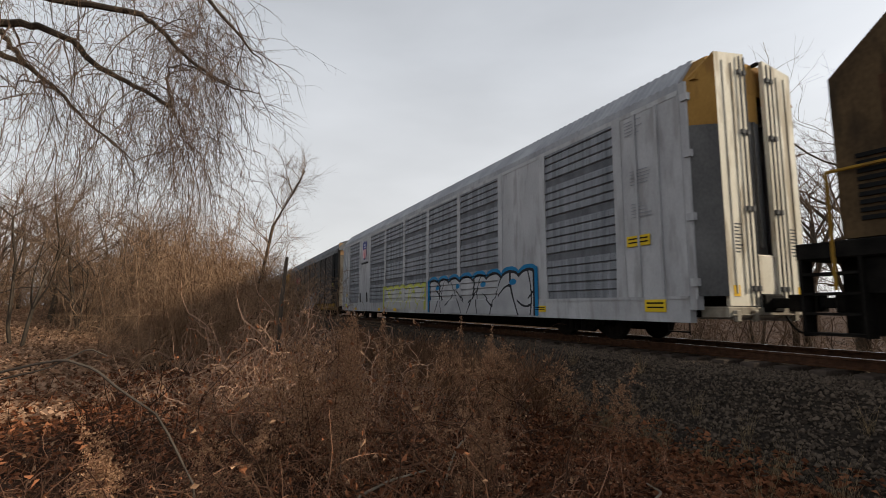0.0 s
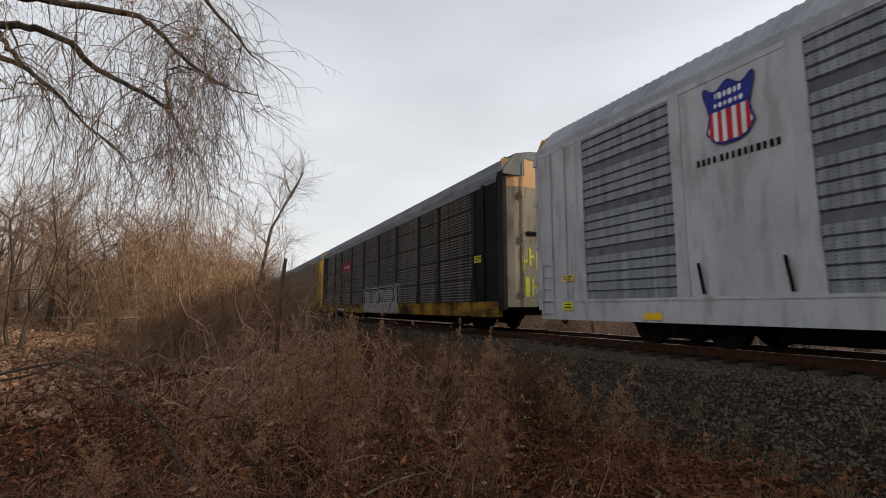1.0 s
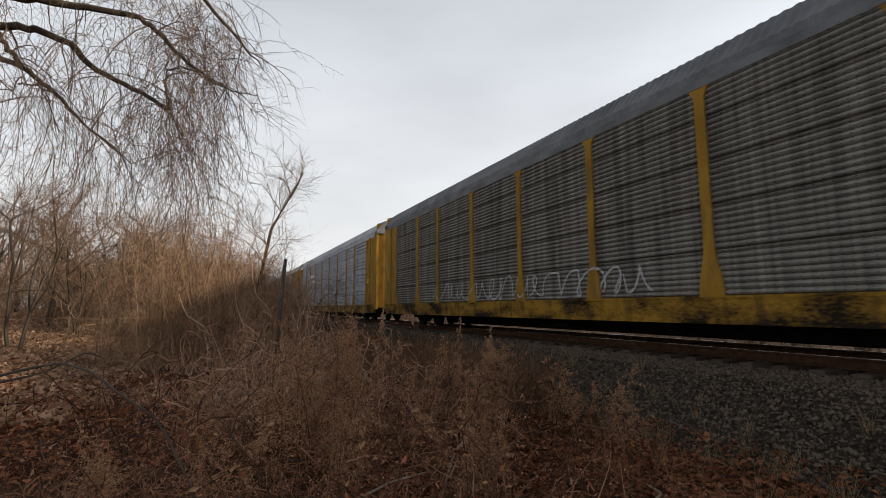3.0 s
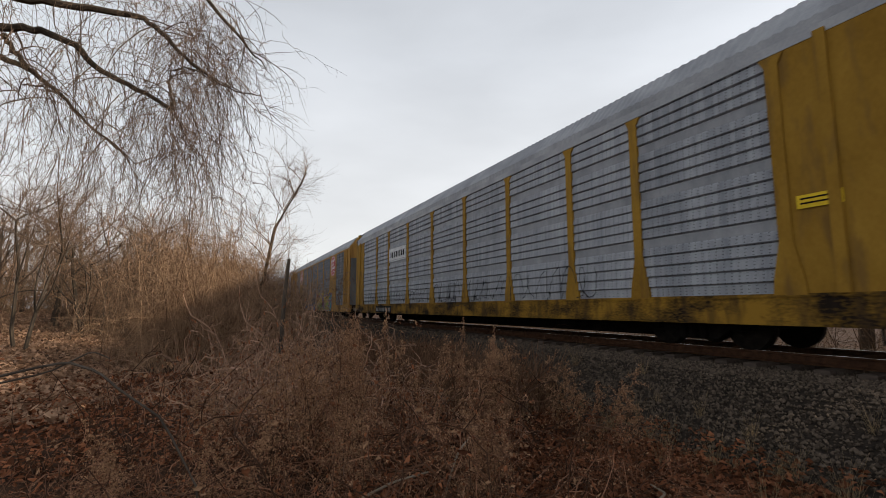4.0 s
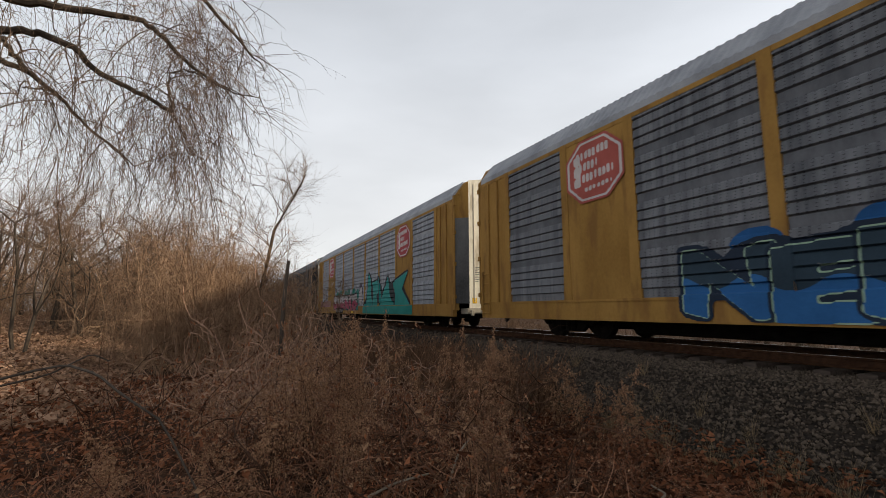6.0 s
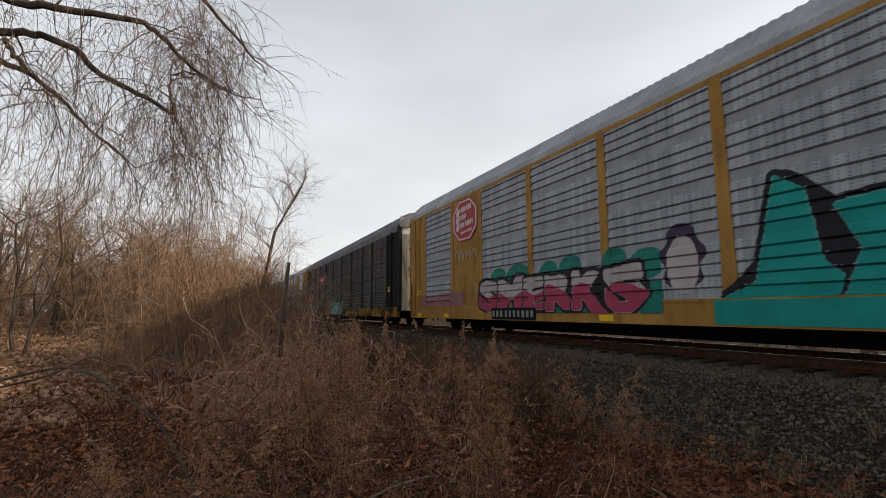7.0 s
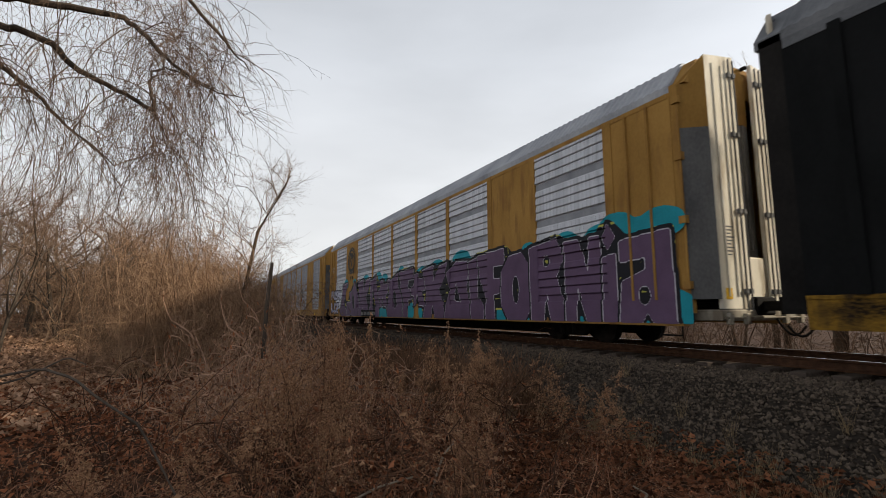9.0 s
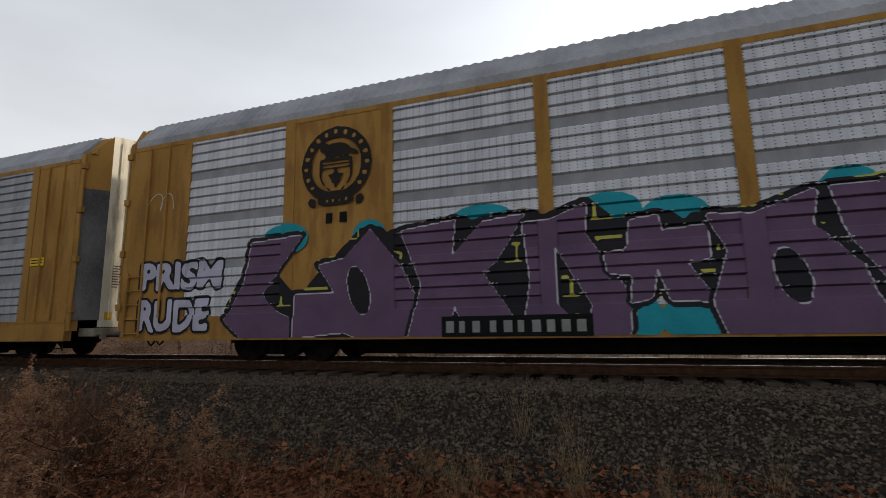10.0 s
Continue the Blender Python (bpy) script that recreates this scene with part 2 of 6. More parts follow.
def prism(bm, poly, axis, lo, hi):
    """A polygon drawn out along one axis; its points are given in the two other axes, in order."""
    def put(p, d):
        return {"x": (d, p[0], p[1]), "y": (p[0], d, p[1]), "z": (p[0], p[1], d)}[axis]
    a = [bm.verts.new(put(p, lo)) for p in poly]
    b = [bm.verts.new(put(p, hi)) for p in poly]
    n = len(poly)
    bm.faces.new(a)
    bm.faces.new(b[::-1])
    for i in range(n):
        bm.faces.new((a[i], b[i], b[(i + 1) % n], a[(i + 1) % n]))
    return bm


def B():
    return bmesh.new()


# ---- the train ----
LENGTH, PITCH, HALF = 27.35, 29.5, 1.60      # body, coupler to coupler, half width
SPEED, HEAD = 22.965, -6.04                    # metres a second; where the second car's front stands at 0 s
SILL_LOW, SILL_TOP = 0.47, 0.95
EAVE = 4.90
CLOSED_BAYS = [(1.60, 4.32), (6.48, 9.36), (9.36, 12.24), (12.24, 15.11), (15.11, 17.99), (17.99, 20.87), (23.03, 25.75)]
RIB_BAYS = [(1.45, 4.3), (4.3, 6.4), (6.4, 9.25), (9.25, 12.15), (12.15, 15.1), (15.1, 18.0), (18.0, 20.85), (20.85, 22.95), (22.95, 25.8)]


CELL = 0.026            # the sides are shaped in steps of this height


def ribs_flanged(z):
    """Depth of the newer sheets: overlapping boards with a narrow groove, and a flat band between the blocks."""
    k = round((z - SILL_TOP) / CELL) % 38
    if k < 7:
        return 0.012
    q = (k - 7) % 8
    return 0.0 if q == 0 else 0.052 - 0.0035 * q


def ribs_fine(z):
    """Depth of the older sheets: close ribs, a lap joint every four fifths of a metre."""
    k = round((z - SILL_TOP) / CELL) % 31
    return -0.03 if k == 0 else (0.0, 0.032, 0.046, 0.032)[k % 4]


def layout(kind):
    return CLOSED_BAYS if kind == "flanged" else RIB_BAYS


def depth_at(kind, u, z):
    """How far the side stands out from the sheet's base plane."""
    if z < SILL_TOP + 0.03:
        return 0.05
    for a, b in layout(kind):
        if a + 0.16 < u < b - 0.16:
            return (ribs_fine if kind == "rib" else ribs_flanged)(z)
    return 0.05


PANELS = {}


def panel_mesh(kind, width, mats):
    key = (kind, round(width, 2), mats[0].name)
    if key in PANELS:
        return PANELS[key]
    f = ribs_fine if kind == "rib" else ribs_flanged
    n = round((EAVE - SILL_TOP) / CELL)
    zs = [SILL_TOP + CELL * i for i in range(n + 1)]
    verts, faces, idx = [], [], []
    for z in zs:
        verts += [(-width / 2, -f(z), z), (width / 2, -f(z), z)]
    for i in range(n):
        faces.append((2 * i, 2 * i + 1, 2 * i + 3, 2 * i + 2))
        idx.append(1 if kind != "rib" and i % 38 < 7 and i >= 38 else 0)
    s = len(verts)                      # back of the sheet
    verts += [(-width / 2, 0.04, zs[0]), (width / 2, 0.04, zs[0]), (width / 2, 0.04, zs[-1]), (-width / 2, 0.04, zs[-1])]
    faces += [(s + 1, s, s + 3, s + 2), (0, s, s + 1, 1), (2 * n, 2 * n + 1, s + 2, s + 3)]
    idx += [0, 0, 0]
    PANELS[key] = mesh_of("panel", verts, faces, mats, idx)
    return PANELS[key]


ROOF = [(-HALF - 0.03, 4.90), (-HALF - 0.03, 5.05), (-1.18, 5.61), (-0.6, 5.73), (0.0, 5.78), (0.6, 5.73), (1.18, 5.61), (HALF + 0.03, 5.05), (HALF + 0.03, 4.90)]
ROOFS = {}


def roof_mesh(mat):
    if mat.name not in ROOFS:
        n = 548
        verts, faces = [], []
        for i in range(n + 1):
            up = 0.0 if i % 4 < 2 else 0.014
            for y, z in ROOF:
                verts.append((LENGTH * i / n, y * (1 + up * 0.5), z + (up if z > 4.95 else 0)))
        k = len(ROOF)
        for i in range(n):
            for j in range(k - 1):
                faces.append((i * k + j, i * k + j + 1, (i + 1) * k + j + 1, (i + 1) * k + j))
        for base in (0, n * k):
            faces.append(tuple(range(base, base + k)))
        ROOFS[mat.name] = mesh_of("roof", verts, faces, mat)
    return ROOFS[mat.name]


SHARED = {}


def shared(key, build):
    """A mesh made once: build() returns (bmesh, material)."""
    if key not in SHARED:
        bm, mat = build()
        bmesh.ops.recalc_face_normals(bm, faces=bm.faces)
        me = bpy.data.meshes.new(key)
        bm.to_mesh(me)
        bm.free()
        me.materials.append(mat)
        SHARED[key] = me
    return SHARED[key]


def side_frame():
    bm = B()
    for s in (-1, 1):
        y = s * 1.02
        prism(bm, [(-1.12, 0.42), (-1.12, 0.60), (-0.75, 0.74), (0.75, 0.74), (1.12, 0.60), (1.12, 0.42), (0.78, 0.40), (0.45, 0.16), (-0.45, 0.16), (-0.78, 0.40)], "y", y - 0.07, y + 0.07)
        for u in (-0.87, 0.87):
            rod(bm, (u, y - 0.13, 0.44), (u, y + 0.13, 0.44), 0.12, 10)
        for u in (-0.22, 0.0, 0.22):
            rod(bm, (u, y + s * 0.09, 0.2), (u, y + s * 0.09, 0.5), 0.08, 8)
    box(bm, -0.22, 0.22, -1.0, 1.0, 0.45, 0.72)
    return bm, M["under"]


def wheelset():
    bm = B()
    for s in (-1, 1):
        y = s * 0.75
        rod(bm, (0, y - 0.065, 0), (0, y + 0.065, 0), 0.42, 28)
        rod(bm, (0, y - s * 0.065, 0), (0, y - s * 0.095, 0), 0.445, 28)
        rod(bm, (0, y + s * 0.06, 0), (0, y + s * 0.09, 0), 0.17, 14)
        for k in range(3):
            a = k * 2.094
            box(bm, 0.27 * math.cos(a) - 0.05, 0.27 * math.cos(a) + 0.05, y + s * 0.06 - 0.012, y + s * 0.06 + 0.012, 0.27 * math.sin(a) - 0.05, 0.27 * math.sin(a) + 0.05)
    rod(bm, (0, -1.1, 0), (0, 1.1, 0), 0.075, 10)
    return bm, M["wheel"]


def coupler_mesh():
    bm = B()
    box(bm, 0.0, 0.45, -0.09, 0.09, 0.74, 0.92, 0.02)
    prism(bm, [(0.42, -0.13), (0.62, -0.15), (0.70, -0.05), (0.60, 0.02), (0.60, 0.10), (0.68, 0.16), (0.45, 0.16)], "z", 0.68, 0.98)
    box(bm, -0.5, 0.12, -0.30, 0.30, 0.66, 1.0, 0.03)
    return bm, M["under"]


def hose_mesh():
    bm = B()
    pts = [(0.02 + 0.68 * k / 8, 0.35 - 0.25 * k / 8, 0.72 - 0.42 * math.sin(math.pi * k / 8 * 0.8)) for k in range(9)]
    for a, b in zip(pts, pts[1:]):
        rod(bm, a, b, 0.022, 6)
    return bm, M["under"]


def ladder_mesh(mat, high):
    bm = B()
    for y in (-0.02, 0.42):
        box(bm, y, y + 0.04, -0.10, -0.05, 0.55, high)
    z = 0.62
    while z < high:
        rod(bm, (0.0, -0.09, z), (0.44, -0.09, z), 0.014, 6)
        z += 0.31
    return bm, mat


def loft(bm, ring, low, tops):
    """An upright solid over a ring of plan points; each point has a height of its own at the top."""
    a = [bm.verts.new((x, y, low)) for x, y in ring]
    b = [bm.verts.new((x, y, z)) for (x, y), z in zip(ring, tops)]
    n = len(ring)
    bm.faces.new(a)
    bm.faces.new(b[::-1])
    for i in range(n):
        bm.faces.new((a[i], b[i], b[(i + 1) % n], a[(i + 1) % n]))
    return bm


def end_flanged(car, m, post, top, door):
    """Newer end: bevelled corners, two tall door leaves under an arched top, a narrow fold between them, lock rods."""
    for s in (-1, 1):
        def y(v):
            return v * s
        part("corner_return", box(B(), LENGTH, LENGTH + 0.14, *sorted((y(-1.63), y(-1.45))), 0.70, 5.03), post, car, "", m)
        ring = [(LENGTH + 0.14, y(-1.60)), (LENGTH + 0.45, y(-1.18)), (LENGTH + 0.38, y(-1.14)), (LENGTH + 0.09, y(-1.52))]
        part("corner_panel", loft(B(), ring, 0.95, [4.15] * 4), M["grimy"], car, "dark grey bevelled corner panel", m)
        part("corner_panel", loft(B(), ring, 4.15, [5.03, 5.56, 5.58, 5.12]), top, car, "", m)
        bm = rod(B(), (LENGTH + 0.15, y(-1.63), 0.9), (LENGTH + 0.15, y(-1.63), 5.0), 0.022, 6)
        for z in (1.2, 2.4, 3.6, 4.7):
            box(bm, LENGTH + 0.07, LENGTH + 0.21, *sorted((y(-1.68), y(-1.59))), z - 0.07, z + 0.07)
        part("door_hinge", bm, post, car, "", m)
        ring = [(LENGTH + 0.45, y(-1.18)), (LENGTH + 0.45, y(-0.30)), (LENGTH + 0.37, y(-0.30)), (LENGTH + 0.37, y(-1.16))]
        bm = loft(B(), ring, 0.78, [5.58, 5.72, 5.72, 5.58])
        for yy, wide in ((-0.98, 0.03), (-0.72, 0.02)):
            box(bm, LENGTH + 0.448, LENGTH + 0.472, *sorted((y(yy), y(yy + wide))), 1.0, 5.45, 0.006)
        leaf = part("door_leaf", bm, door, car, "tall cream metal end door leaf", m)
        for yy in (-0.50, -0.36):
            bm = rod(B(), (LENGTH + 0.485, y(yy), 0.74), (LENGTH + 0.485, y(yy), 5.62), 0.016, 8)
            for z in (1.1, 2.6, 4.1, 5.3):
                box(bm, LENGTH + 0.450, LENGTH + 0.505, *sorted((y(yy) - 0.035, y(yy) + 0.035)), z - 0.045, z + 0.045)
            part("lock_rod", bm, M["grimy"], leaf)
        part("notice", box(B(), LENGTH + 0.450, LENGTH + 0.456, *sorted((y(-1.06), y(-0.88))), 0.95, 1.15), mist((0.75, 0.45, 0.03)), leaf, "yellow notice plate")
        bm = B()
        for k in range(9):
            box(bm, LENGTH + 0.450, LENGTH + 0.455, *sorted((y(-0.94), y(-0.80 + 0.04 * (k % 3)))), 1.75 + k * 0.065, 1.775 + k * 0.065)
        part("stencil", bm, M["grimy"], leaf)
    bm = box(B(), LENGTH + 0.210, LENGTH + 0.270, -0.31, 0.31, 0.78, 4.45)
    for yy in (-0.16, 0.12):
        box(bm, LENGTH + 0.268, LENGTH + 0.320, yy - 0.03, yy + 0.03, 1.9, 4.44)
    part("door_fold", bm, M["grimy"], car, "dark grey recessed door fold", m)
    part("door_fold", box(B(), LENGTH + 0.210, LENGTH + 0.280, -0.31, 0.31, 4.45, 5.66), top, car, "", m)
    part("door_step_box", box(B(), LENGTH + 0.250, LENGTH + 0.420, -0.295, 0.295, 0.80, 1.75, 0.03), door, car, "", m)
    bm = B()
    for yy in (-0.24, 0.24):
        box(bm, LENGTH + 0.28, LENGTH + 0.40, yy - 0.03, yy + 0.03, 5.64, 5.70)
    part("top_hinge", bm, M["under"], car, "", m)
    bm = prism(B(), [(-1.55, 5.03), (-1.16, 5.57), (-0.44, 5.68), (0.44, 5.68), (1.16, 5.57), (1.55, 5.03)], "x", LENGTH - 0.12, LENGTH + 0.28)
    part("end_bulkhead", bm, top, car, "", m)
    bm = box(B(), LENGTH - 0.05, LENGTH + 0.49, -1.30, 1.30, 0.56, 0.765, 0.02)
    for yy in (-1.1, -0.6, 0.6, 1.1):
        box(bm, LENGTH + 0.47, LENGTH + 0.55, yy - 0.06, yy + 0.06, 0.50, 0.70, 0.01)
    rod(bm, (LENGTH + 0.53, -1.25, 0.62), (LENGTH + 0.53, 1.25, 0.62), 0.018)
    part("end_sill", bm, M["cream_grime"], car, "rust-stained end sill", m)


def end_radial(car, m, post, top, door):
    """Older end: corner posts, two curved doors that meet in the middle."""
    for s in (-1, 1):
        part("corner_post", box(B(), LENGTH, LENGTH + 0.34, *sorted((-1.63 * s, -1.50 * s)), 0.70, 5.02), post, car, "", m)
    part("roof_lip", prism(B(), ROOF, "x", LENGTH, LENGTH + 0.40), M["roof_dark"], car, "", m)
    m = m @ Matrix.Translation((0.2, 0, 0))
    for s in (-1, 1):
        prof = [(LENGTH, -1.58), (LENGTH + 0.06, -1.50), (LENGTH + 0.15, -1.22), (LENGTH + 0.20, -0.85), (LENGTH + 0.22, -0.42), (LENGTH + 0.225, -0.02)]
        inner = [(u - 0.06, v + 0.03) for u, v in prof]
        for z0, z1, mat, lab in ((0.78, 4.55, door, "weathered curved end door"), (4.55, 5.45, top, "faded upper end door")):
            bm = prism(B(), [(u, v * s) for u, v in prof] + [(u, v * s) for u, v in inner[::-1]], "z", z0, z1)
            part("end_door", bm, mat, car, lab, m)
        bm = B()
        for yy in (-0.10, -0.95):
            u = LENGTH + (0.25 if yy > -0.5 else 0.21)
            rod(bm, (u, yy * s, 0.8), (u, yy * s, 5.3), 0.014, 8)
            for z in (1.2, 2.9, 4.3):
                box(bm, u - 0.05, u + 0.04, yy * s - 0.04, yy * s + 0.04, z - 0.10, z + 0.10)
        part("lock_rod", bm, door, car, "", m)
        bm = box(B(), LENGTH + 0.18, LENGTH + 0.27, *sorted((-0.82 * s, -0.22 * s)), 3.02, 3.13, 0.02)
        part("door_handle", bm, M["under"], car, "", m)
    bm = prism(B(), [(-1.5, 5.03), (-1.12, 5.50), (0, 5.72), (1.12, 5.50), (1.5, 5.03)], "x", LENGTH - 0.02, LENGTH + 0.12)
    part("end_bulkhead", bm, top, car, "", m)
    bm = prism(B(), [(LENGTH + 0.02, -1.5), (LENGTH + 0.17, -1.1), (LENGTH + 0.24, -0.4), (LENGTH + 0.24, 0.4), (LENGTH + 0.17, 1.1), (LENGTH + 0.02, 1.5)], "z", 5.43, 5.50)
    part("door_canopy", bm, M["roof_dark"], car, "", m)


def plate(car, name, label, u0, u1, z0, z1, mat, proud=0.062, parent=None):
    bm = box(B(), u0, u1, -HALF - proud, -HALF - proud + 0.01, z0, z1)
    return part(name, bm, mat, parent or car, label)


def bars(parent, u0, u1, z0, z1, mat, proud=0.07, n=8, seed=1):
    """A row of plain bars in place of lettering."""
    rng = random.Random(seed)
    u = u0
    step = (u1 - u0) / n
    for k in range(n):
        if k == n // 3:
            u += step * 0.3
        w = step * rng.uniform(0.42, 0.60)
        part("lettering", box(B(), u, min(u + w, u1), -HALF - proud, -HALF - proud + 0.008, z0, z1), mat, parent)
        u += step


def autorack(kind, post, sheet_mats, roof, top, sill, label, corner=None, door=None):
    """An enclosed car carrier: sill, sheets between posts, roof, end doors, two trucks."""
    car = tagged(new("autorack_car"), label, "freight car", "autorack train")
    flip = Matrix.Translation((LENGTH, 0, 0)) @ pose(0, 0, 0, 0, 0, 180)
    bays = layout(kind)
    link("roof", roof_mesh(roof), car, "corrugated metal roof")
    for s, ident in ((-1, Matrix.Identity(4)), (1, flip)):
        for a, b in bays:
            c = (a + b) / 2
            link("panel", panel_mesh(kind, b - a - 0.10, sheet_mats), car, "", ident @ Matrix.Translation((c, -HALF, 0)))
        # posts and plain sheets
        seen = set()
        for a, b in bays:
            for e in (a, b):
                if round(e, 2) in seen:
                    continue
                seen.add(round(e, 2))
                bm = B()
                if kind == "flanged":
                    prism(bm, [(e - 0.15, SILL_TOP), (e + 0.15, SILL_TOP), (e + 0.12, 1.9), (e + 0.12, EAVE), (e - 0.12, EAVE), (e - 0.12, 1.9)], "y", -HALF - 0.058, -HALF + 0.03)
                else:
                    prism(bm, [(e - 0.24, SILL_TOP - 0.02), (e + 0.24, SILL_TOP - 0.02), (e + 0.22, 1.15), (e + 0.10, 1.75), (e + 0.10, 4.55), (e + 0.19, 4.72), (e - 0.19, 4.72), (e - 0.10, 4.55), (e - 0.10, 1.75), (e - 0.22, 1.15)], "y", -HALF - 0.07, -HALF + 0.03)
                part("post", bm, post, car, "", ident)
        plain = [(0.0, bays[0][0]), (bays[-1][1], LENGTH)]
        if kind == "flanged":
            plain += [(4.32, 6.48), (20.87, 23.03)]
        for a, b in plain:
            bm = box(B(), a + 0.0, b, -HALF - 0.04, -HALF + 0.02, SILL_TOP, EAVE)
            sheet_part = part("plain_panel", bm, corner or post, car, "", ident)
            for u, w in (((a + 0.5, 0.05), (b - 0.55, 0.05)) if kind == "flanged" else ((a + 0.62, 0.16),)):
                if b - a < 1.9:
                    part("stiffener", box(B(), u, u + w, -HALF - 0.09, -HALF - 0.038, SILL_TOP, EAVE - 0.1), corner or post, sheet_part)
        bm = box(B(), 0.02, LENGTH - 0.02, -HALF - 0.05, -HALF + 0.10, 4.80 if kind == "flanged" else 4.74, 4.90, 0.0)
        part("top_rail", bm, post if kind == "flanged" else roof, car, "", ident)
        bm = box(B(), 0.0, LENGTH, -HALF - 0.05, -HALF + 0.12, SILL_LOW, SILL_TOP, 0.0)
        box(bm, 0.0, LENGTH, -HALF - 0.065, -HALF, SILL_TOP - 0.05, SILL_TOP + 0.005)
        part("side_sill", bm, sill, car, "", ident)
        if kind == "flanged":
            link("ladder", shared("ladder_" + post.name, lambda: ladder_mesh(post, 1.95)), car, "", ident @ Matrix.Translation((0.1, -HALF, 0)))
    for ident in (Matrix.Identity(4), flip):
        (end_flanged if kind == "flanged" else end_radial)(car, ident, post, top, door or M["cream"])
        link("coupler", shared("coupler", coupler_mesh), car, "", ident @ Matrix.Translation((LENGTH + 0.40, 0, 0)))
        link("air_hose", shared("air_hose", hose_mesh), car, "", ident @ Matrix.Translation((LENGTH + 0.40, 0, 0)))
        bm = B()
        for z in (0.42, 0.60):
            rod(bm, (LENGTH - 0.5, -HALF - 0.02, z - 0.12), (LENGTH - 0.05, -HALF - 0.02, z - 0.12), 0.015)
        for u in (LENGTH - 0.5, LENGTH - 0.05):
            rod(bm, (u, -HALF - 0.02, 0.25), (u, -HALF - 0.02, 0.6), 0.015)
        part("step", bm, M["under"], car, "", ident)
        truck = link("truck", shared("truck", side_frame), car, "", ident @ Matrix.Translation((LENGTH - 3.65, 0, 0)))
        for u in (-0.87, 0.87):
            w = link("wheelset", shared("wheelset", wheelset), truck, "", Matrix.Translation((u, 0, 0.42)))
            WHEELS.append((w, -1 if ident is flip else 1))
    bm = box(B(), 0.4, LENGTH - 0.4, -0.35, 0.35, 0.55, 0.95)
    box(bm, 5.2, LENGTH - 5.2, -0.45, 0.45, 0.14, 0.60, 0.04)
    box(bm, 0.1, LENGTH - 0.1, -HALF + 0.12, HALF - 0.12, 0.90, 1.0)
    for k in range(9):
        box(bm, 5.5 + k * 2.0, 5.6 + k * 2.0, -HALF + 0.12, HALF - 0.12, 0.62, 0.9)
    box(bm, 12.3, 14.4, -1.2, -0.5, 0.36, 0.85, 0.05)
    rod(bm, (9.0, -0.9, 0.55), (10.6, -0.9, 0.55), 0.18, 12)
    part("underframe", bm, M["under"], car, "black steel underframe")
    return car


WHEELS = []


# ---- sprayed lettering: paint that follows the ribs of the side ----
def letters_mask(text, nu, nz, bold=0.03, wave=0.0, slant=0.0, warp=None):
    """Blender's own letters, stretched to a grid of nu by nz cells."""
    cu = bpy.data.curves.new("letters", "FONT")
    cu.body, cu.offset, cu.resolution_u = text, bold, 3
    ob = bpy.data.objects.new("letters", cu)
    me = ob.to_mesh()
    me.calc_loop_triangles()
    co = np.array([v.co[:2] for v in me.vertices])
    tris = np.array([t.vertices[:] for t in me.loop_triangles])
    ob.to_mesh_clear()
    bpy.data.objects.remove(ob)
    bpy.data.curves.remove(cu)
    lo, hi = co.min(0), co.max(0)
    q = (co - lo) / (hi - lo)
    q[:, 0] = q[:, 0] + slant * (q[:, 1] - 0.5)
    q[:, 1] = q[:, 1] * (1 - 0.12 * abs(wave)) + 0.06 * wave * (1 + np.sin(q[:, 0] * 19.0))
    if warp is not None:              # swells and leans like freely drawn strokes
        q = q + np.stack([0.10 * np.sin(q[:, 1] * 4.2 + warp) * (q[:, 1] - 0.2), 0.09 * np.sin(q[:, 0] * 5.5 + warp * 1.7)], 1)
    q = q * (nu - 1, nz - 1)
    mask = np.zeros((nu, nz), bool)
    for t in tris:
        a, b, c = q[t]
        x0, x1 = int(max(0, min(a[0], b[0], c[0]))), int(min(nu - 1, max(a[0], b[0], c[0]) + 1))
        z0, z1 = int(max(0, min(a[1], b[1], c[1]))), int(min(nz - 1, max(a[1], b[1], c[1]) + 1))
        if x1 < x0 or z1 < z0:
            continue
        gx, gz = np.meshgrid(np.arange(x0, x1 + 1), np.arange(z0, z1 + 1), indexing="ij")
        d = (b[0] - a[0]) * (c[1] - a[1]) - (b[1] - a[1]) * (c[0] - a[0])
        if abs(d) < 1e-9:
            continue
        s = ((gx - a[0]) * (c[1] - a[1]) - (gz - a[1]) * (c[0] - a[0])) / d
        r = ((b[0] - a[0]) * (gz - a[1]) - (b[1] - a[1]) * (gx - a[0])) / d
        mask[x0:x1 + 1, z0:z1 + 1] |= (s >= 0) & (r >= 0) & (s + r <= 1)
    return mask


def shape_mask(pts, nu, nz, u0, z0):
    """A drawn outline filled on the grid."""
    gx, gz = np.meshgrid(u0 + (np.arange(nu) + 0.5) * CELL, z0 + (np.arange(nz) + 0.5) * CELL, indexing="ij")
    inside = np.zeros((nu, nz), bool)
    for (a, b), (c, d) in zip(pts, pts[1:] + pts[:1]):
        if b != d:
            inside ^= ((b > gz) != (d > gz)) & (gx < (c - a) * (gz - b) / (d - b) + a)
    return inside


def grow(mask, n):
    m = mask.copy()
    for k in range(n):
        e = m.copy()
        e[1:] |= m[:-1]
        e[:-1] |= m[1:]
        e[:, 1:] |= m[:, :-1]
        e[:, :-1] |= m[:, 1:]
        if k % 2:
            e[1:, 1:] |= m[:-1, :-1]
            e[:-1, 1:] |= m[1:, :-1]
        m = e
    return m


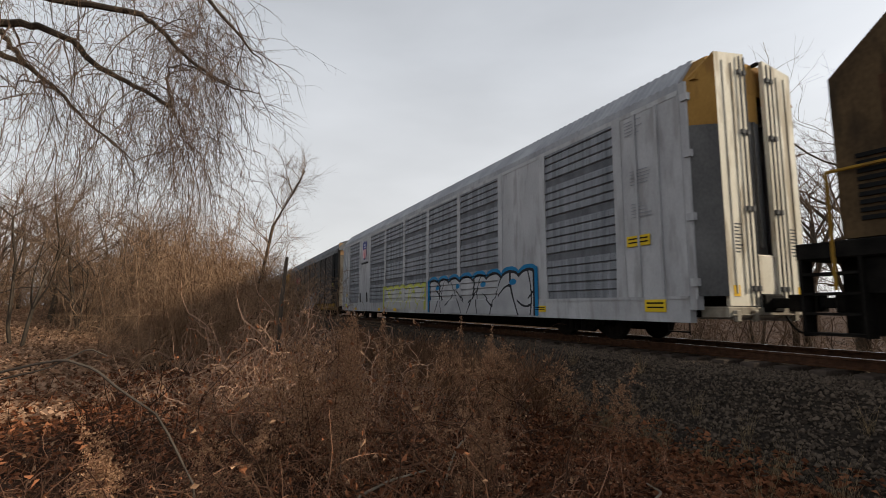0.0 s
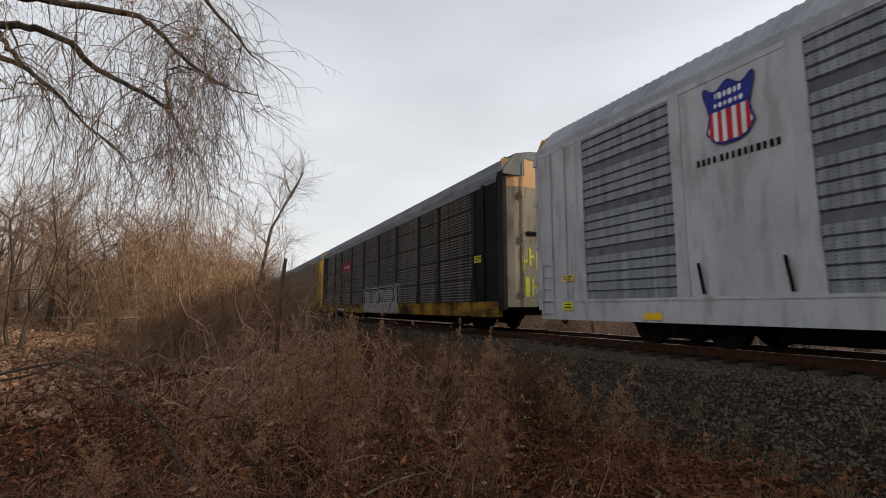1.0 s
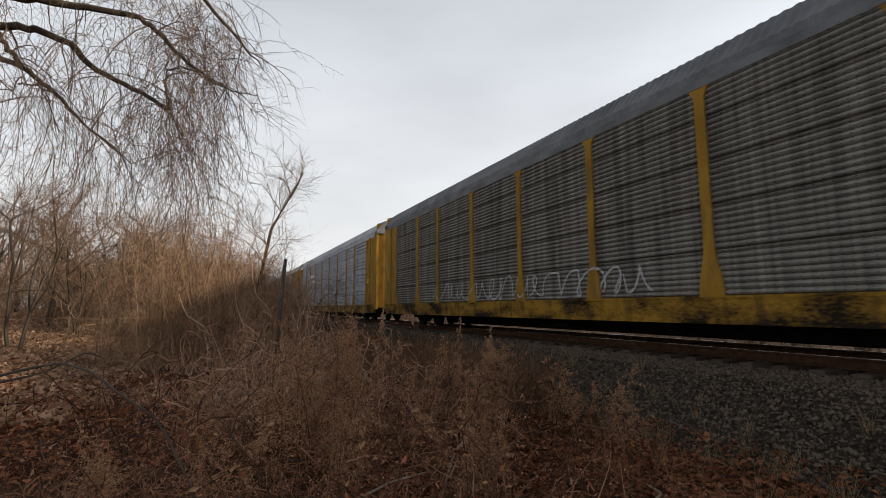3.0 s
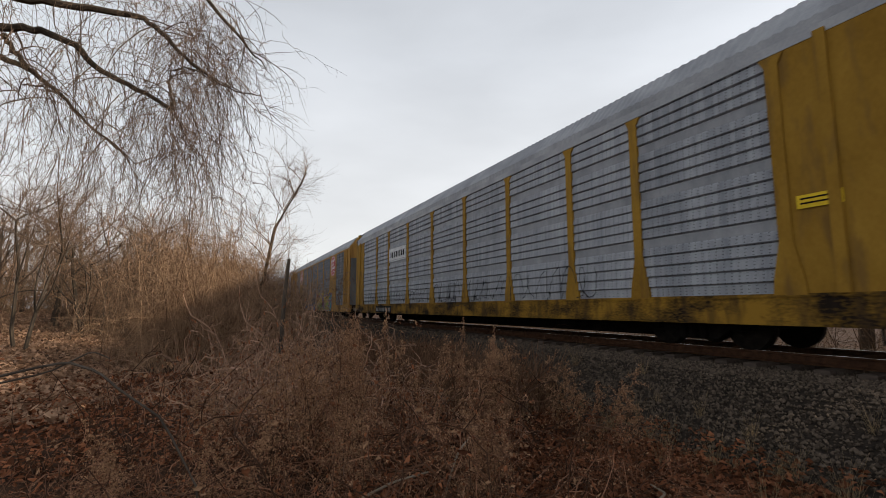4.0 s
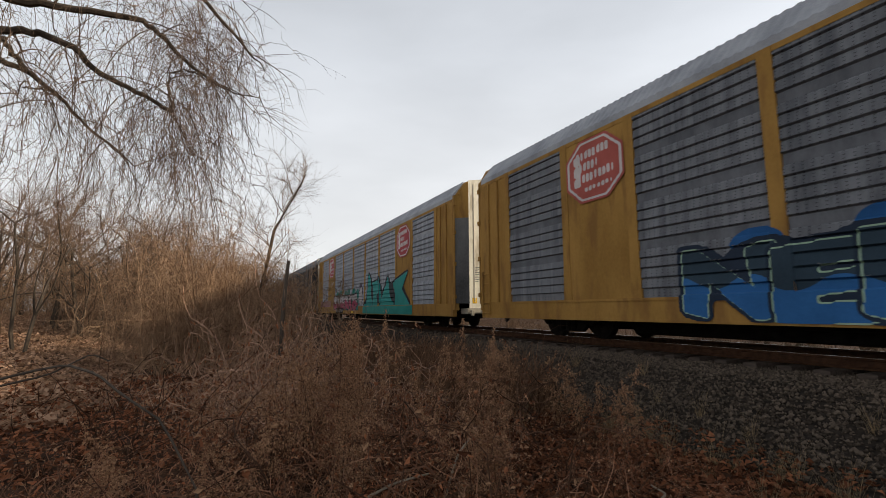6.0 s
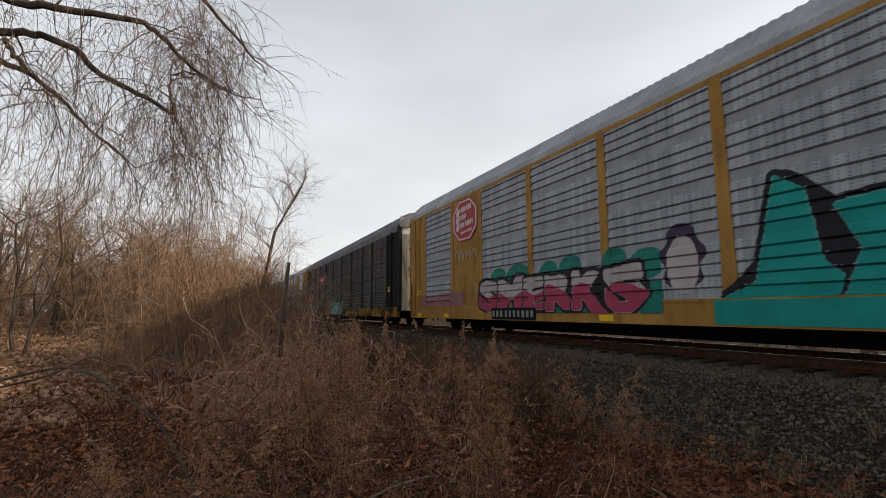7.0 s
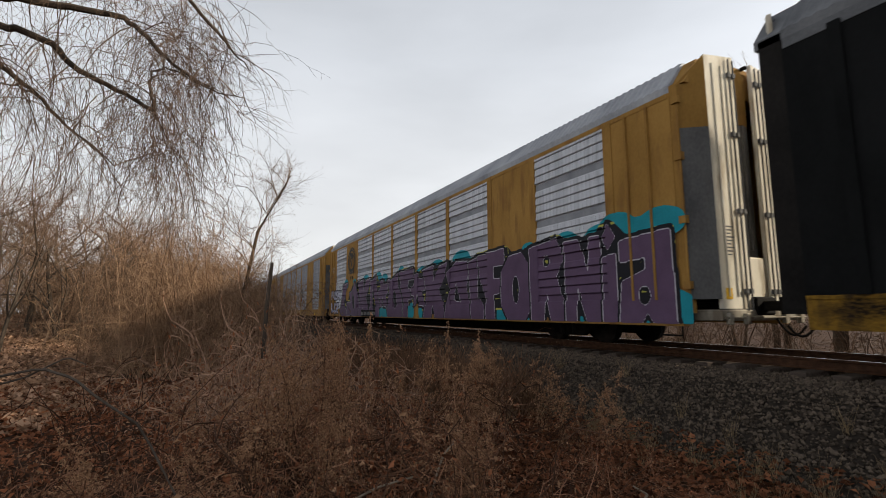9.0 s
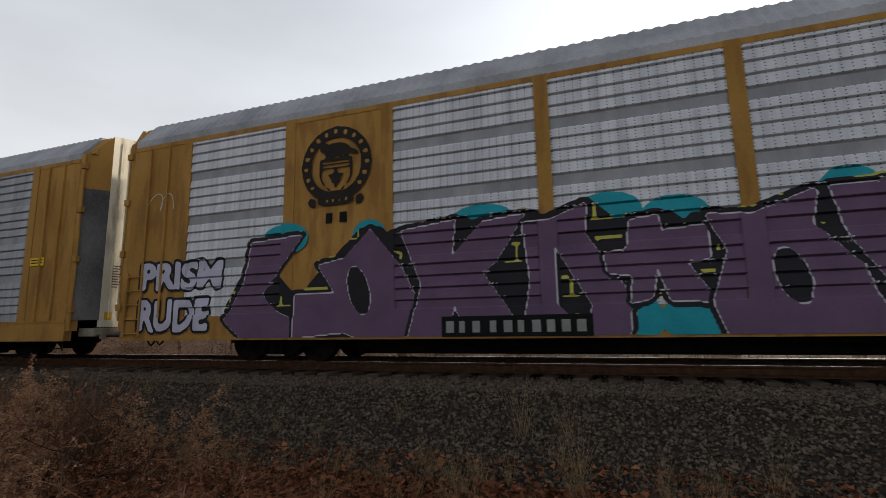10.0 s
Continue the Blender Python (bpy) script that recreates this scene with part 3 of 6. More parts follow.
def cloud_mask(nu, nz, seed, level=0.0, size=40.0, rise=0.0):
    out = np.zeros((nu, nz), bool)
    for i in range(nu):
        top = nz * (0.75 + rise + 0.35 * noise.noise(Vector((i / size, seed * 7.1, 0))) + level)
        out[i, :max(0, min(nz, int(top)))] = True
    return out


def scribble_mask(nu, nz, seed, count=6, thick=1):
    """Loose looping lines of a marker."""
    rng = random.Random(seed)
    m = np.zeros((nu, nz), bool)
    for k in range(count):
        cx, w = nu * (k + 0.5) / count, nu / count * 0.75
        f1, f2, p1, p2 = rng.uniform(1, 3), rng.uniform(2, 4), rng.uniform(0, 6), rng.uniform(0, 6)
        for i in range(int(14 * w)):
            s = i / (14 * w)
            x = int(cx + w * (s - 0.5) * 1.4 + w * 0.28 * math.sin(f1 * 6.28 * s + p1))
            z = int(nz * (0.5 + 0.42 * math.sin(f2 * 6.28 * s + p2)))
            if 0 <= x < nu - thick and 0 <= z < nz - thick:
                m[x:x + thick, z:z + thick] = True
    return m


def spray(car, kind, u0, z0, layers, label):
    """layers: (mask, colour), painted one over another from the first; one thin coat that follows the ribs."""
    z0 = SILL_TOP + round((z0 - SILL_TOP) / CELL) * CELL
    nu, nz = layers[0][0].shape
    index = np.full((nu, nz), -1)
    for k, (m, c) in enumerate(layers):
        index[m] = k
    hit = np.argwhere(index >= 0)
    if not len(hit):
        return None
    # round the steps of the painted edges
    big = np.full((nu + 2, nz + 2), -1)
    big[1:-1, 1:-1] = index
    pu, pz = np.meshgrid(u0 + np.arange(nu + 1) * CELL, z0 + np.arange(nz + 1) * CELL, indexing="ij")
    up_edge = big[:-1, 1:-1] != big[1:, 1:-1]          # between corners (i, j) and (i, j + 1)
    on_edge = big[1:-1, :-1] != big[1:-1, 1:]          # between corners (i, j) and (i + 1, j)
    for _ in range(4):
        su, sz, n = np.zeros_like(pu), np.zeros_like(pz), np.zeros_like(pu)
        for edge, p, q in ((up_edge, np.s_[:, :-1], np.s_[:, 1:]), (on_edge, np.s_[:-1, :], np.s_[1:, :])):
            for c, d in ((p, q), (q, p)):
                su[c] += edge * pu[d]
                sz[c] += edge * pz[d]
                n[c] += edge
        move = n >= 2
        pu = np.where(move, 0.5 * pu + 0.5 * su / np.maximum(n, 1), pu)
        pz = np.where(move, 0.5 * pz + 0.5 * sz / np.maximum(n, 1), pz)
    verts, faces, idx, ids = [], [], [], {}

    def vert(i, j):
        if (i, j) not in ids:
            u, z = float(pu[i, j]), max(float(pz[i, j]), SILL_LOW + 0.01)
            k = math.floor((z - SILL_TOP) / CELL + 1e-6)
            t = (z - SILL_TOP) / CELL - k
            lo, hi = depth_at(kind, u, SILL_TOP + k * CELL), depth_at(kind, u, SILL_TOP + (k + 1) * CELL)
            d = lo + (hi - lo) * max(0.0, min(1.0, t))
            ids[(i, j)] = len(verts)
            verts.append((u, -HALF - d - (0.022 if lo == 0.05 else 0.006), z))
        return ids[(i, j)]
    for i, j in hit:
        i, j = int(i), int(j)
        faces.append((vert(i, j), vert(i + 1, j), vert(i + 1, j + 1), vert(i, j + 1)))
        idx.append(int(index[i, j]))
    colours = list(dict.fromkeys(c for _, c in layers))
    idx = [colours.index(layers[q][1]) for q in idx]
    return link("graffiti", mesh_of("graffiti", verts, faces, [mist(c) for c in colours], idx), car, label)


def scrawl(car, kind, u0, u1, z0, z1, seed, loops, width, colour, label):
    """One marker line of uneven loops and bumps, a flat ribbon that follows the ribs."""
    rng = random.Random(seed)
    pts = []
    for k in range(loops):
        w = (u1 - u0) / loops
        cx, top, lop = u0 + (k + 0.5) * w, rng.uniform(0.6, 1.0), rng.uniform(0.3, 0.9)
        turn, phase, sway = rng.choice((0.5, 1.0, 1.0, 1.5)), rng.uniform(-0.9, 0.9), rng.choice((-1, 1))
        for i in range(26):
            a = i / 26
            pts.append((cx + w * (a - 0.5) + sway * w * 0.4 * lop * math.sin(6.283 * a * turn), z0 + (z1 - z0) * (0.5 - 0.5 * top * math.cos(6.283 * a * turn + phase))))
    verts, faces = [], []
    for i, (u, z) in enumerate(pts):
        p, q = pts[max(0, i - 1)], pts[min(len(pts) - 1, i + 1)]
        du, dz = q[0] - p[0], q[1] - p[1]
        n = math.hypot(du, dz) + 1e-9
        h = width * rng.uniform(0.4, 0.6)
        for s in (-1, 1):
            uu, zz = u - s * dz / n * h, max(SILL_LOW + 0.02, z + s * du / n * h)
            d = max(depth_at(kind, uu, zz + e) for e in (-CELL, 0, CELL))
            verts.append((uu, -HALF - d - (0.024 if d > 0.047 else 0.008), zz))
    for i in range(len(pts) - 1):
        faces.append((2 * i, 2 * i + 2, 2 * i + 3, 2 * i + 1))
    return link("graffiti", mesh_of("graffiti", verts, faces, mist(colour)), car, label)


def cells(length):
    return int(length / CELL)


def bubble(car, kind, text, u0, u1, z0, z1, fill, line, back, label, halo=None, inner=None, bold=0.05, wave=1.0, slant=0.0, seed=1, edge=None, pad=0.25):
    """A throw-up: letters with an outline over a backdrop cloud."""
    nu, nz, p = cells(u1 - u0), cells(z1 - z0), cells(pad)
    body = np.zeros((nu + 2 * p, nz + 2 * p), bool)
    body[p:p + nu, p:p + nz] = letters_mask(text, nu, nz, bold, wave, slant)
    layers = []
    if halo:
        h = cloud_mask(nu + 2 * p, nz + 2 * p, seed, 0.1) & cloud_mask(nu + 2 * p, nz + 2 * p, seed + 3, 0.25, 15)
        layers.append((h, halo))
    if back:
        layers.append((grow(body, 7), back))
    if edge:
        layers.append((grow(body, 4), edge))
    layers.append((grow(body, 2), line))
    layers.append((body, fill))
    if inner:
        low = np.zeros_like(body)
        for i in range(body.shape[0]):
            t = int(body.shape[1] * (0.42 + 0.2 * noise.noise(Vector((i / 30, seed, 4)))))
            low[i, :t] = True
        layers.append((body & low, inner))
    spray(car, kind, u0 - pad, z0 - pad, [(m & (np.arange(m.shape[1]) * CELL + z0 - pad > SILL_LOW + 0.01)[None, :], c) for m, c in layers], label)


def throw_up(car, kind, text, u0, u1, z0, z1, fill, line, back, label, seed, thin=0):
    """Fat balloon letters that fill their whole band, parted by curved lines, with a scalloped top."""
    nu, nz = cells(u1 - u0), cells(z1 - z0)
    gx, gz = np.meshgrid(np.linspace(0, len(text) * 2.0, nu), np.linspace(0, 1, nz), indexing="ij")
    rise = 0.80 + 0.13 * np.sqrt(np.abs(np.sin(gx * math.pi * 0.8 + seed)))
    band = gz < rise
    body = gz < rise - 0.13
    end = np.minimum(np.arange(nu), nu - 1 - np.arange(nu))[:, None] * CELL
    body &= end > 0.22
    ink = np.zeros((nu, nz), bool)
    for k, (a, b) in enumerate(((0.9, 0.6), (2.1, -0.5), (3.3, 0.7), (4.6, -0.6), (5.9, 0.5), (7.2, 0.6), (8.6, -0.4), (9.3, 0.3))):
        ink |= np.abs(gx - a - b * np.sin(gz * 2.6 + k)) < 0.035 + 0.05 * (k % 3 == 0) * gz
        ink |= (np.abs(gz - 0.36 - 0.2 * np.sin(gx * 1.9 + k)) < 0.02) & (np.abs(gx - a - 0.5) < 0.45)
    edge = grow(body, 3 - thin) & ~body
    layers = [(band, back), (edge, line), (body, fill), (ink & body, line)]
    dots = np.zeros((nu, nz), bool)
    for k in range(4):
        dots |= ((gx - 1.2 - 2.4 * k) / 0.25) ** 2 + ((gz - 0.62) / 0.06) ** 2 < 1
    layers.append((dots & body, back))
    spray(car, kind, u0, z0, layers, label)


def letters(car, kind, glyphs, z0, z1, fill, line, rim, label, halo, inner=None, seed=1, dashes=None, bold=0.06, drawn=()):
    """A row of overlapping letters, each with a pale rim and a dark edge, over clouds of another colour.
    glyphs: (character, from, to); drawn: (outline, holes) of freely shaped letters."""
    rng = random.Random(seed)
    pad = 0.34
    spans = [(a, b) for _, a, b in glyphs] + [(min(p[0] for p in o), max(p[0] for p in o)) for o, _ in drawn]
    ua, ub = min(a for a, _ in spans) - pad, max(b for _, b in spans) + pad
    nu, nz = cells(ub - ua), cells(z1 - z0 + 0.5)
    layers = []
    gx, gz = np.meshgrid(np.arange(nu) * CELL, np.arange(nz) * CELL, indexing="ij")
    if halo:
        h = np.zeros((nu, nz), bool)
        for a, b in spans:
            c, r = (a + b) / 2 - ua + rng.uniform(0.2, 0.8), rng.uniform(0.35, 0.65)
            h |= ((gx - c) / r) ** 2 + ((gz - (z1 - z0) * rng.uniform(0.86, 1.0)) / 0.32) ** 2 < 1
            h |= ((gx - c - 0.2) / 0.5) ** 2 + ((gz - 0.25) / 0.4) ** 2 < 1
        layers.append((h, halo))
    shapes = []
    for outline, holes in drawn:
        m = shape_mask(outline, nu, nz, ua, z0)
        for hole in holes:
            m &= ~shape_mask(hole, nu, nz, ua, z0)
        shapes.append(m)
    for ch, a, b in glyphs:
        low, high = rng.uniform(0.0, 0.06), rng.uniform(0.88, 1.0)
        n, k = cells(b - a), cells((z1 - z0) * (high - low))
        m = np.zeros((nu, nz), bool)
        g0 = letters_mask(ch, n, k, bold, 0.0, rng.uniform(-0.06, 0.06), rng.uniform(0, 6.28))
        i0, j0 = cells(a - ua), cells((z1 - z0) * low)
        m[i0:i0 + n, j0:j0 + k] = g0[:nu - i0, :nz - j0]
        shapes.append(m)
    whole = np.zeros((nu, nz), bool)
    for m in shapes:
        whole |= m
    wide = grow(np.pad(whole, 24), 16)
    dark = grow(whole, 4) | (~grow(~wide, 14))[24:-24, 24:-24]
    layers.append((dark, line))
    if dashes:                       # short bars and angular hooks in the dark ground
        hook = (gz % 0.30 < 0.045) | ((gx % 0.42 < 0.04) & (gz % 0.60 < 0.30))
        layers.append((dark & hook & (np.sin(gx * 4.3) * np.sin(gz * 2.7 + gx * 0.5) > 0.05), dashes))
    for m in shapes:
        layers += [(grow(m, 3), line), (grow(m, 1), rim), (m, fill)]
        if inner:
            cut = nz * CELL * (rng.uniform(0.30, 0.42) + 0.06 * np.sin(gx * 5.0))
            layers.append((m & (gz < cut), inner))
    keep = (np.arange(nz) * CELL + z0 > SILL_LOW + 0.01)[None, :]
    spray(car, kind, ua, z0, [(m & keep, c) for m, c in layers], label)


def oval(u, z, ru, rz, lean=0.0, n=14):
    return [(u + ru * math.cos(k * 6.2832 / n) - lean * math.sin(k * 6.2832 / n), z + rz * math.sin(k * 6.2832 / n)) for k in range(n)]


def emblem(car, u, z, r, label):
    """A dark ring with pale marks, inside it an animal over a banded shield with a leaf, and a ribbon below."""
    n = cells(2.6 * r)
    gx, gz = np.meshgrid(np.linspace(-1.3, 1.3, n), np.linspace(-1.3, 1.3, n), indexing="ij")
    d, turn = np.hypot(gx, gz), np.arctan2(gx, gz)
    ring = (d < 1.0) & (d > 0.72) & (gz > -0.80)
    marks = ring & (d < 0.93) & (d > 0.80) & (np.abs(turn) < 2.3) & (np.mod(turn * 3.1 + 0.25, 1) < 0.38)
    half = 0.46 - np.maximum(0, -0.28 - gz) ** 2 * 1.9
    shield = (np.abs(gx) < half) & (gz < 0.18) & (gz > -0.74)
    rim = shield & ~((np.abs(gx) < half - 0.06) & (gz < 0.12) & (gz > -0.66))
    lines = shield & (gz > -0.12) & (np.mod(gz, 0.09) < 0.032)
    leafy = (np.abs(gx) < 0.035) & (gz < -0.3) & (gz > -0.62)
    for a, size in ((0.0, 0.25), (1.1, 0.24), (-1.1, 0.24), (2.2, 0.17), (-2.2, 0.17)):
        cx, cz = gx - 0.5 * size * math.sin(a), gz + 0.36 - 0.5 * size * math.cos(a)
        along, over = cx * math.sin(a) + cz * math.cos(a), cx * math.cos(a) - cz * math.sin(a)
        leafy |= np.abs(along) / (size * 0.6) + np.abs(over) / (size * 0.34) < 1
    beast = (gx / 0.40) ** 2 + ((gz - 0.40) / 0.17) ** 2 < 1
    beast |= ((gx + 0.34) / 0.15) ** 2 + ((gz - 0.47) / 0.13) ** 2 < 1
    beast |= ((gx - 0.46) / 0.18) ** 2 + ((gz - 0.30 + 0.3 * (gx - 0.46)) / 0.07) ** 2 < 1
    for foot in (-0.26, -0.12, 0.16, 0.28):
        beast |= (np.abs(gx - foot) < 0.05) & (gz > 0.18) & (gz < 0.36)
    bow = gz + 0.93 - 0.14 * gx ** 2
    ribbon = ((np.abs(gx) < 0.52) & (np.abs(bow) < 0.12)) | ((np.abs(gx) > 0.56) & (np.abs(gx) < 0.80 - 0.5 * np.abs(bow + 0.08)) & (np.abs(bow + 0.08) < 0.12))
    figures = (np.abs(bow) < 0.055) & (np.abs(gx) < 0.36) & (np.mod(gx * 5.5 + 0.5, 1) < 0.32)
    dark, tan = (0.022, 0.018, 0.015), (0.33, 0.185, 0.05)
    spray(car, "flanged", u - 1.3 * r, z - 1.3 * r, [(ring | rim | lines | leafy | beast | ribbon, dark), (marks | figures, tan)], label)


def octagon_sign(car, u, z, w, h, red, label):
    """A red eight-sided heritage sign with a white rim; the lettering is left as bars."""
    n, k = cells(w), cells(h)
    gx, gz = np.meshgrid(np.linspace(-1, 1, n), np.linspace(-1, 1, k), indexing="ij")

    def eight(s):
        return (np.abs(gx) < s) & (np.abs(gz) < s) & (np.abs(gx) + np.abs(gz) < 1.45 * s)
    text = np.zeros((n, k), bool)
    for row, (lo, hi) in enumerate(((-0.62, 0.55), (-0.62, 0.15), (-0.62, 0.66), (-0.3, 0.6))):
        zc = 0.52 - row * 0.36
        text |= (np.abs(gz - zc - 0.08 * gx) < (0.13 if row < 3 else 0.07)) & (gx > lo) & (gx < hi) & (np.mod(gx * 7 + row * 0.4, 1) < 0.72)
    text |= (gx > -0.7) & (gx < -0.45) & (gz < 0.62) & (gz > -0.45) & (np.mod(gz + 0.46, 0.36) < 0.27)
    spray(car, "flanged", u - w / 2, z - h / 2, [(eight(1.0), red), (eight(0.93), (0.56, 0.52, 0.50)), (eight(0.86), red), (text & eight(0.86), (0.55, 0.50, 0.48))], label)


def shield_sign(car, u, z, w, h, label):
    """A shield: blue head with two white bars for its lettering, red and white stripes below."""
    n, k = cells(w), cells(h)
    gx, gz = np.meshgrid(np.linspace(-1, 1, n), np.linspace(-1, 1, k), indexing="ij")
    out = (np.abs(gx) < 0.92 - 0.10 * np.cos(gz * 4)) & (gz > -0.98 + 0.9 * np.maximum(0, np.abs(gx) - 0.25) ** 2) & (gz < 0.85 + 0.12 * np.cos(gx * 6.0))
    inn = (np.abs(gx) < 0.84 - 0.10 * np.cos(gz * 4)) & (gz > -0.90 + 0.9 * np.maximum(0, np.abs(gx) - 0.25) ** 2) & (gz < 0.77 + 0.12 * np.cos(gx * 6.0))
    stripes = inn & (gz < 0.08)
    red = stripes & (np.mod(gx * 2.8 + 0.25, 1) < 0.5)
    word = inn & (((np.abs(gz - 0.56) < 0.1) & (np.abs(gx) < 0.5)) | ((np.abs(gz - 0.27) < 0.1) & (np.abs(gx) < 0.62))) & (np.mod(gx * 5, 1) < 0.75)
    spray(car, "flanged", u - w / 2, z - h / 2, [(out, (0.03, 0.035, 0.16)), (inn, (0.03, 0.04, 0.22)), (stripes, (0.72, 0.70, 0.70)), (red, (0.50, 0.03, 0.05)), (word, (0.72, 0.72, 0.74))], label)


def rail_sign(car, u0, u1, z0, z1, red, word, label):
    n, k = cells(u1 - u0), cells(z1 - z0)
    gx, gz = np.meshgrid(np.linspace(0, 1, n), np.linspace(0, 1, k), indexing="ij")
    letters = (gx > 0.2) & (gx < 0.78) & (np.abs(gz - 0.5) < 0.20) & (np.mod(gx * 12, 1) < 0.68)
    spray(car, "rib", u0, z0, [(np.ones((n, k), bool), red), (letters, word)], label)


def number_board(car, u0, u1, seed, light=(0.24, 0.24, 0.235), z=0.54):
    b = plate(car, "number_board", "black board with white bars of lettering", u0 - 0.08, u1 + 0.08, z - 0.04, z + 0.30, M["black"], 0.075)
    bars(b, u0, u1, z + 0.03, z + 0.22, mist(light), 0.082, 10, seed)


def data_block(car, u0, z0, mat, seed):
    rng = random.Random(seed)
    bm = B()
    for k in range(5):
        box(bm, u0, u0 + rng.uniform(0.3, 0.55), -HALF - 0.068, -HALF - 0.06, z0 + k * 0.07, z0 + k * 0.07 + 0.012)
    part("stencil", bm, mat, car)


def notice(car, u0, u1, z0, z1, colour=(0.70, 0.48, 0.03)):
    p = plate(car, "notice", "yellow notice plate", u0, u1, z0, z1, mist(colour), 0.07)
    bm = B()
    for k in range(2):
        box(bm, u0 + 0.05, u1 - 0.05, -HALF - 0.075, -HALF - 0.068, z0 + (z1 - z0) * (0.3 + 0.35 * k), z0 + (z1 - z0) * (0.42 + 0.35 * k))
    part("lettering", bm, M["black"], p)


def marker_sill(car, us, colour=(0.72, 0.45, 0.03)):
    for u in us:
        part("reflector", box(B(), u, u + 0.42, -HALF - 0.074, -HALF - 0.06, 0.52, 0.66), mist(colour), car, "yellow reflector strip")


def hood_car():
    """The dark vehicle ahead: a hood with cut corners over a deck, steps and a yellow handrail."""
    car = tagged(new("hood_unit"), "dark grimy hooded rail vehicle with yellow handrail", "rail vehicle", "autorack train")
    bm = prism(B(), [(0.60, 1.72), (0.60, 4.1), (1.35, 4.75), (3.6, 4.75), (3.9, 4.3), (3.9, 1.72)], "y", -1.42, 1.42)
    part("radiator_section", bm, M["rusty_hood"], car, "rust-brown grimy radiator section")
    # unseen length, shape assumed: kept low so the sun clears it onto the brush
    bm = prism(B(), [(-1.0, 1.72), (-1.0, 3.75), (-0.75, 4.0), (0.75, 4.0), (1.0, 3.75), (1.0, 1.72)], "x", 3.9, 17.0)
    part("hood", bm, M["black"], car, "black engine hood, unseen, set low for the sun to pass")
    bm = prism(B(), [(-1.45, 1.72), (-1.45, 4.1), (-0.9, 4.55), (0.9, 4.55), (1.45, 4.1), (1.45, 1.72)], "x", 17.0, 19.1)
    part("cab", bm, M["black"], car, "black cab")
    part("rust_patch", box(B(), 1.2, 1.9, -1.44, -1.42, 2.9, 3.9), M["rail_rust"], car)
    for k in range(3):
        bm = B()
        for q in range(9):
            box(bm, 0.85 + k * 1.0, 1.70 + k * 1.0, -1.45, -1.42, 1.95 + q * 0.11, 2.01 + q * 0.11)
        part("louvre_panel", bm, M["black"], car)
    for k in range(8):
        part("side_door", box(B(), 4.2 + k * 1.6, 5.6 + k * 1.6, -1.03, -1.0, 1.85, 3.6, 0.015), M["under"], car)
    for y in (-0.9, 0.9):
        part("grab_rail", rod(B(), (0.5, y, 1.7), (0.5, y, 2.7), 0.025), M["yellow"], car)
    part("end_door", box(B(), 0.55, 0.60, -0.35, 0.35, 1.75, 3.6, 0.02), M["black"], car)
    bm = box(B(), 0.0, 20.0, -1.5, 1.5, 1.45, 1.70, 0.02)
    box(bm, 0.3, 19.7, -0.9, 0.9, 0.35, 1.45)
    box(bm, 0.80, 19.2, -1.4, 1.4, 0.95, 1.45)
    part("deck", bm, M["under"], car, "black steel deck")
    for e, s in ((0.05, 1), (19.95, -1)):
        for y in (-1.5, 1.2):
            for k in range(4):
                part("step", box(B(), *sorted((e, e + s * 0.75)), y, y + 0.3, 0.35 + k * 0.29, 0.39 + k * 0.29), M["under"], car)
            for u in (e, e + s * 0.75):
                part("step_side", box(B(), u - 0.02, u + 0.02, y, y + 0.3, 0.33, 1.46), M["under"], car)
    bm = B()
    for k in range(9):
        u = 0.5 + k * 2.35
        rod(bm, (u, -1.5, 1.0), (u, -1.5, 2.7), 0.025)
    rod(bm, (0.5, -1.5, 2.7), (19.4, -1.5, 2.7), 0.025)
    part("handrail", bm, M["yellow"], car, "yellow tube handrail")
    for u in (3.6, 16.4):
        truck = link("truck", shared("truck", side_frame), car, "", Matrix.Translation((u, 0, 0)))
        for d in (-0.87, 0.87):
            WHEELS.append((link("wheelset", shared("wheelset", wheelset), truck, "", Matrix.Translation((d, 0, 0.42))), 1))
    link("coupler", shared("coupler", coupler_mesh), car, "", pose(0, 0, 0, 0, 0, 180))
    return car


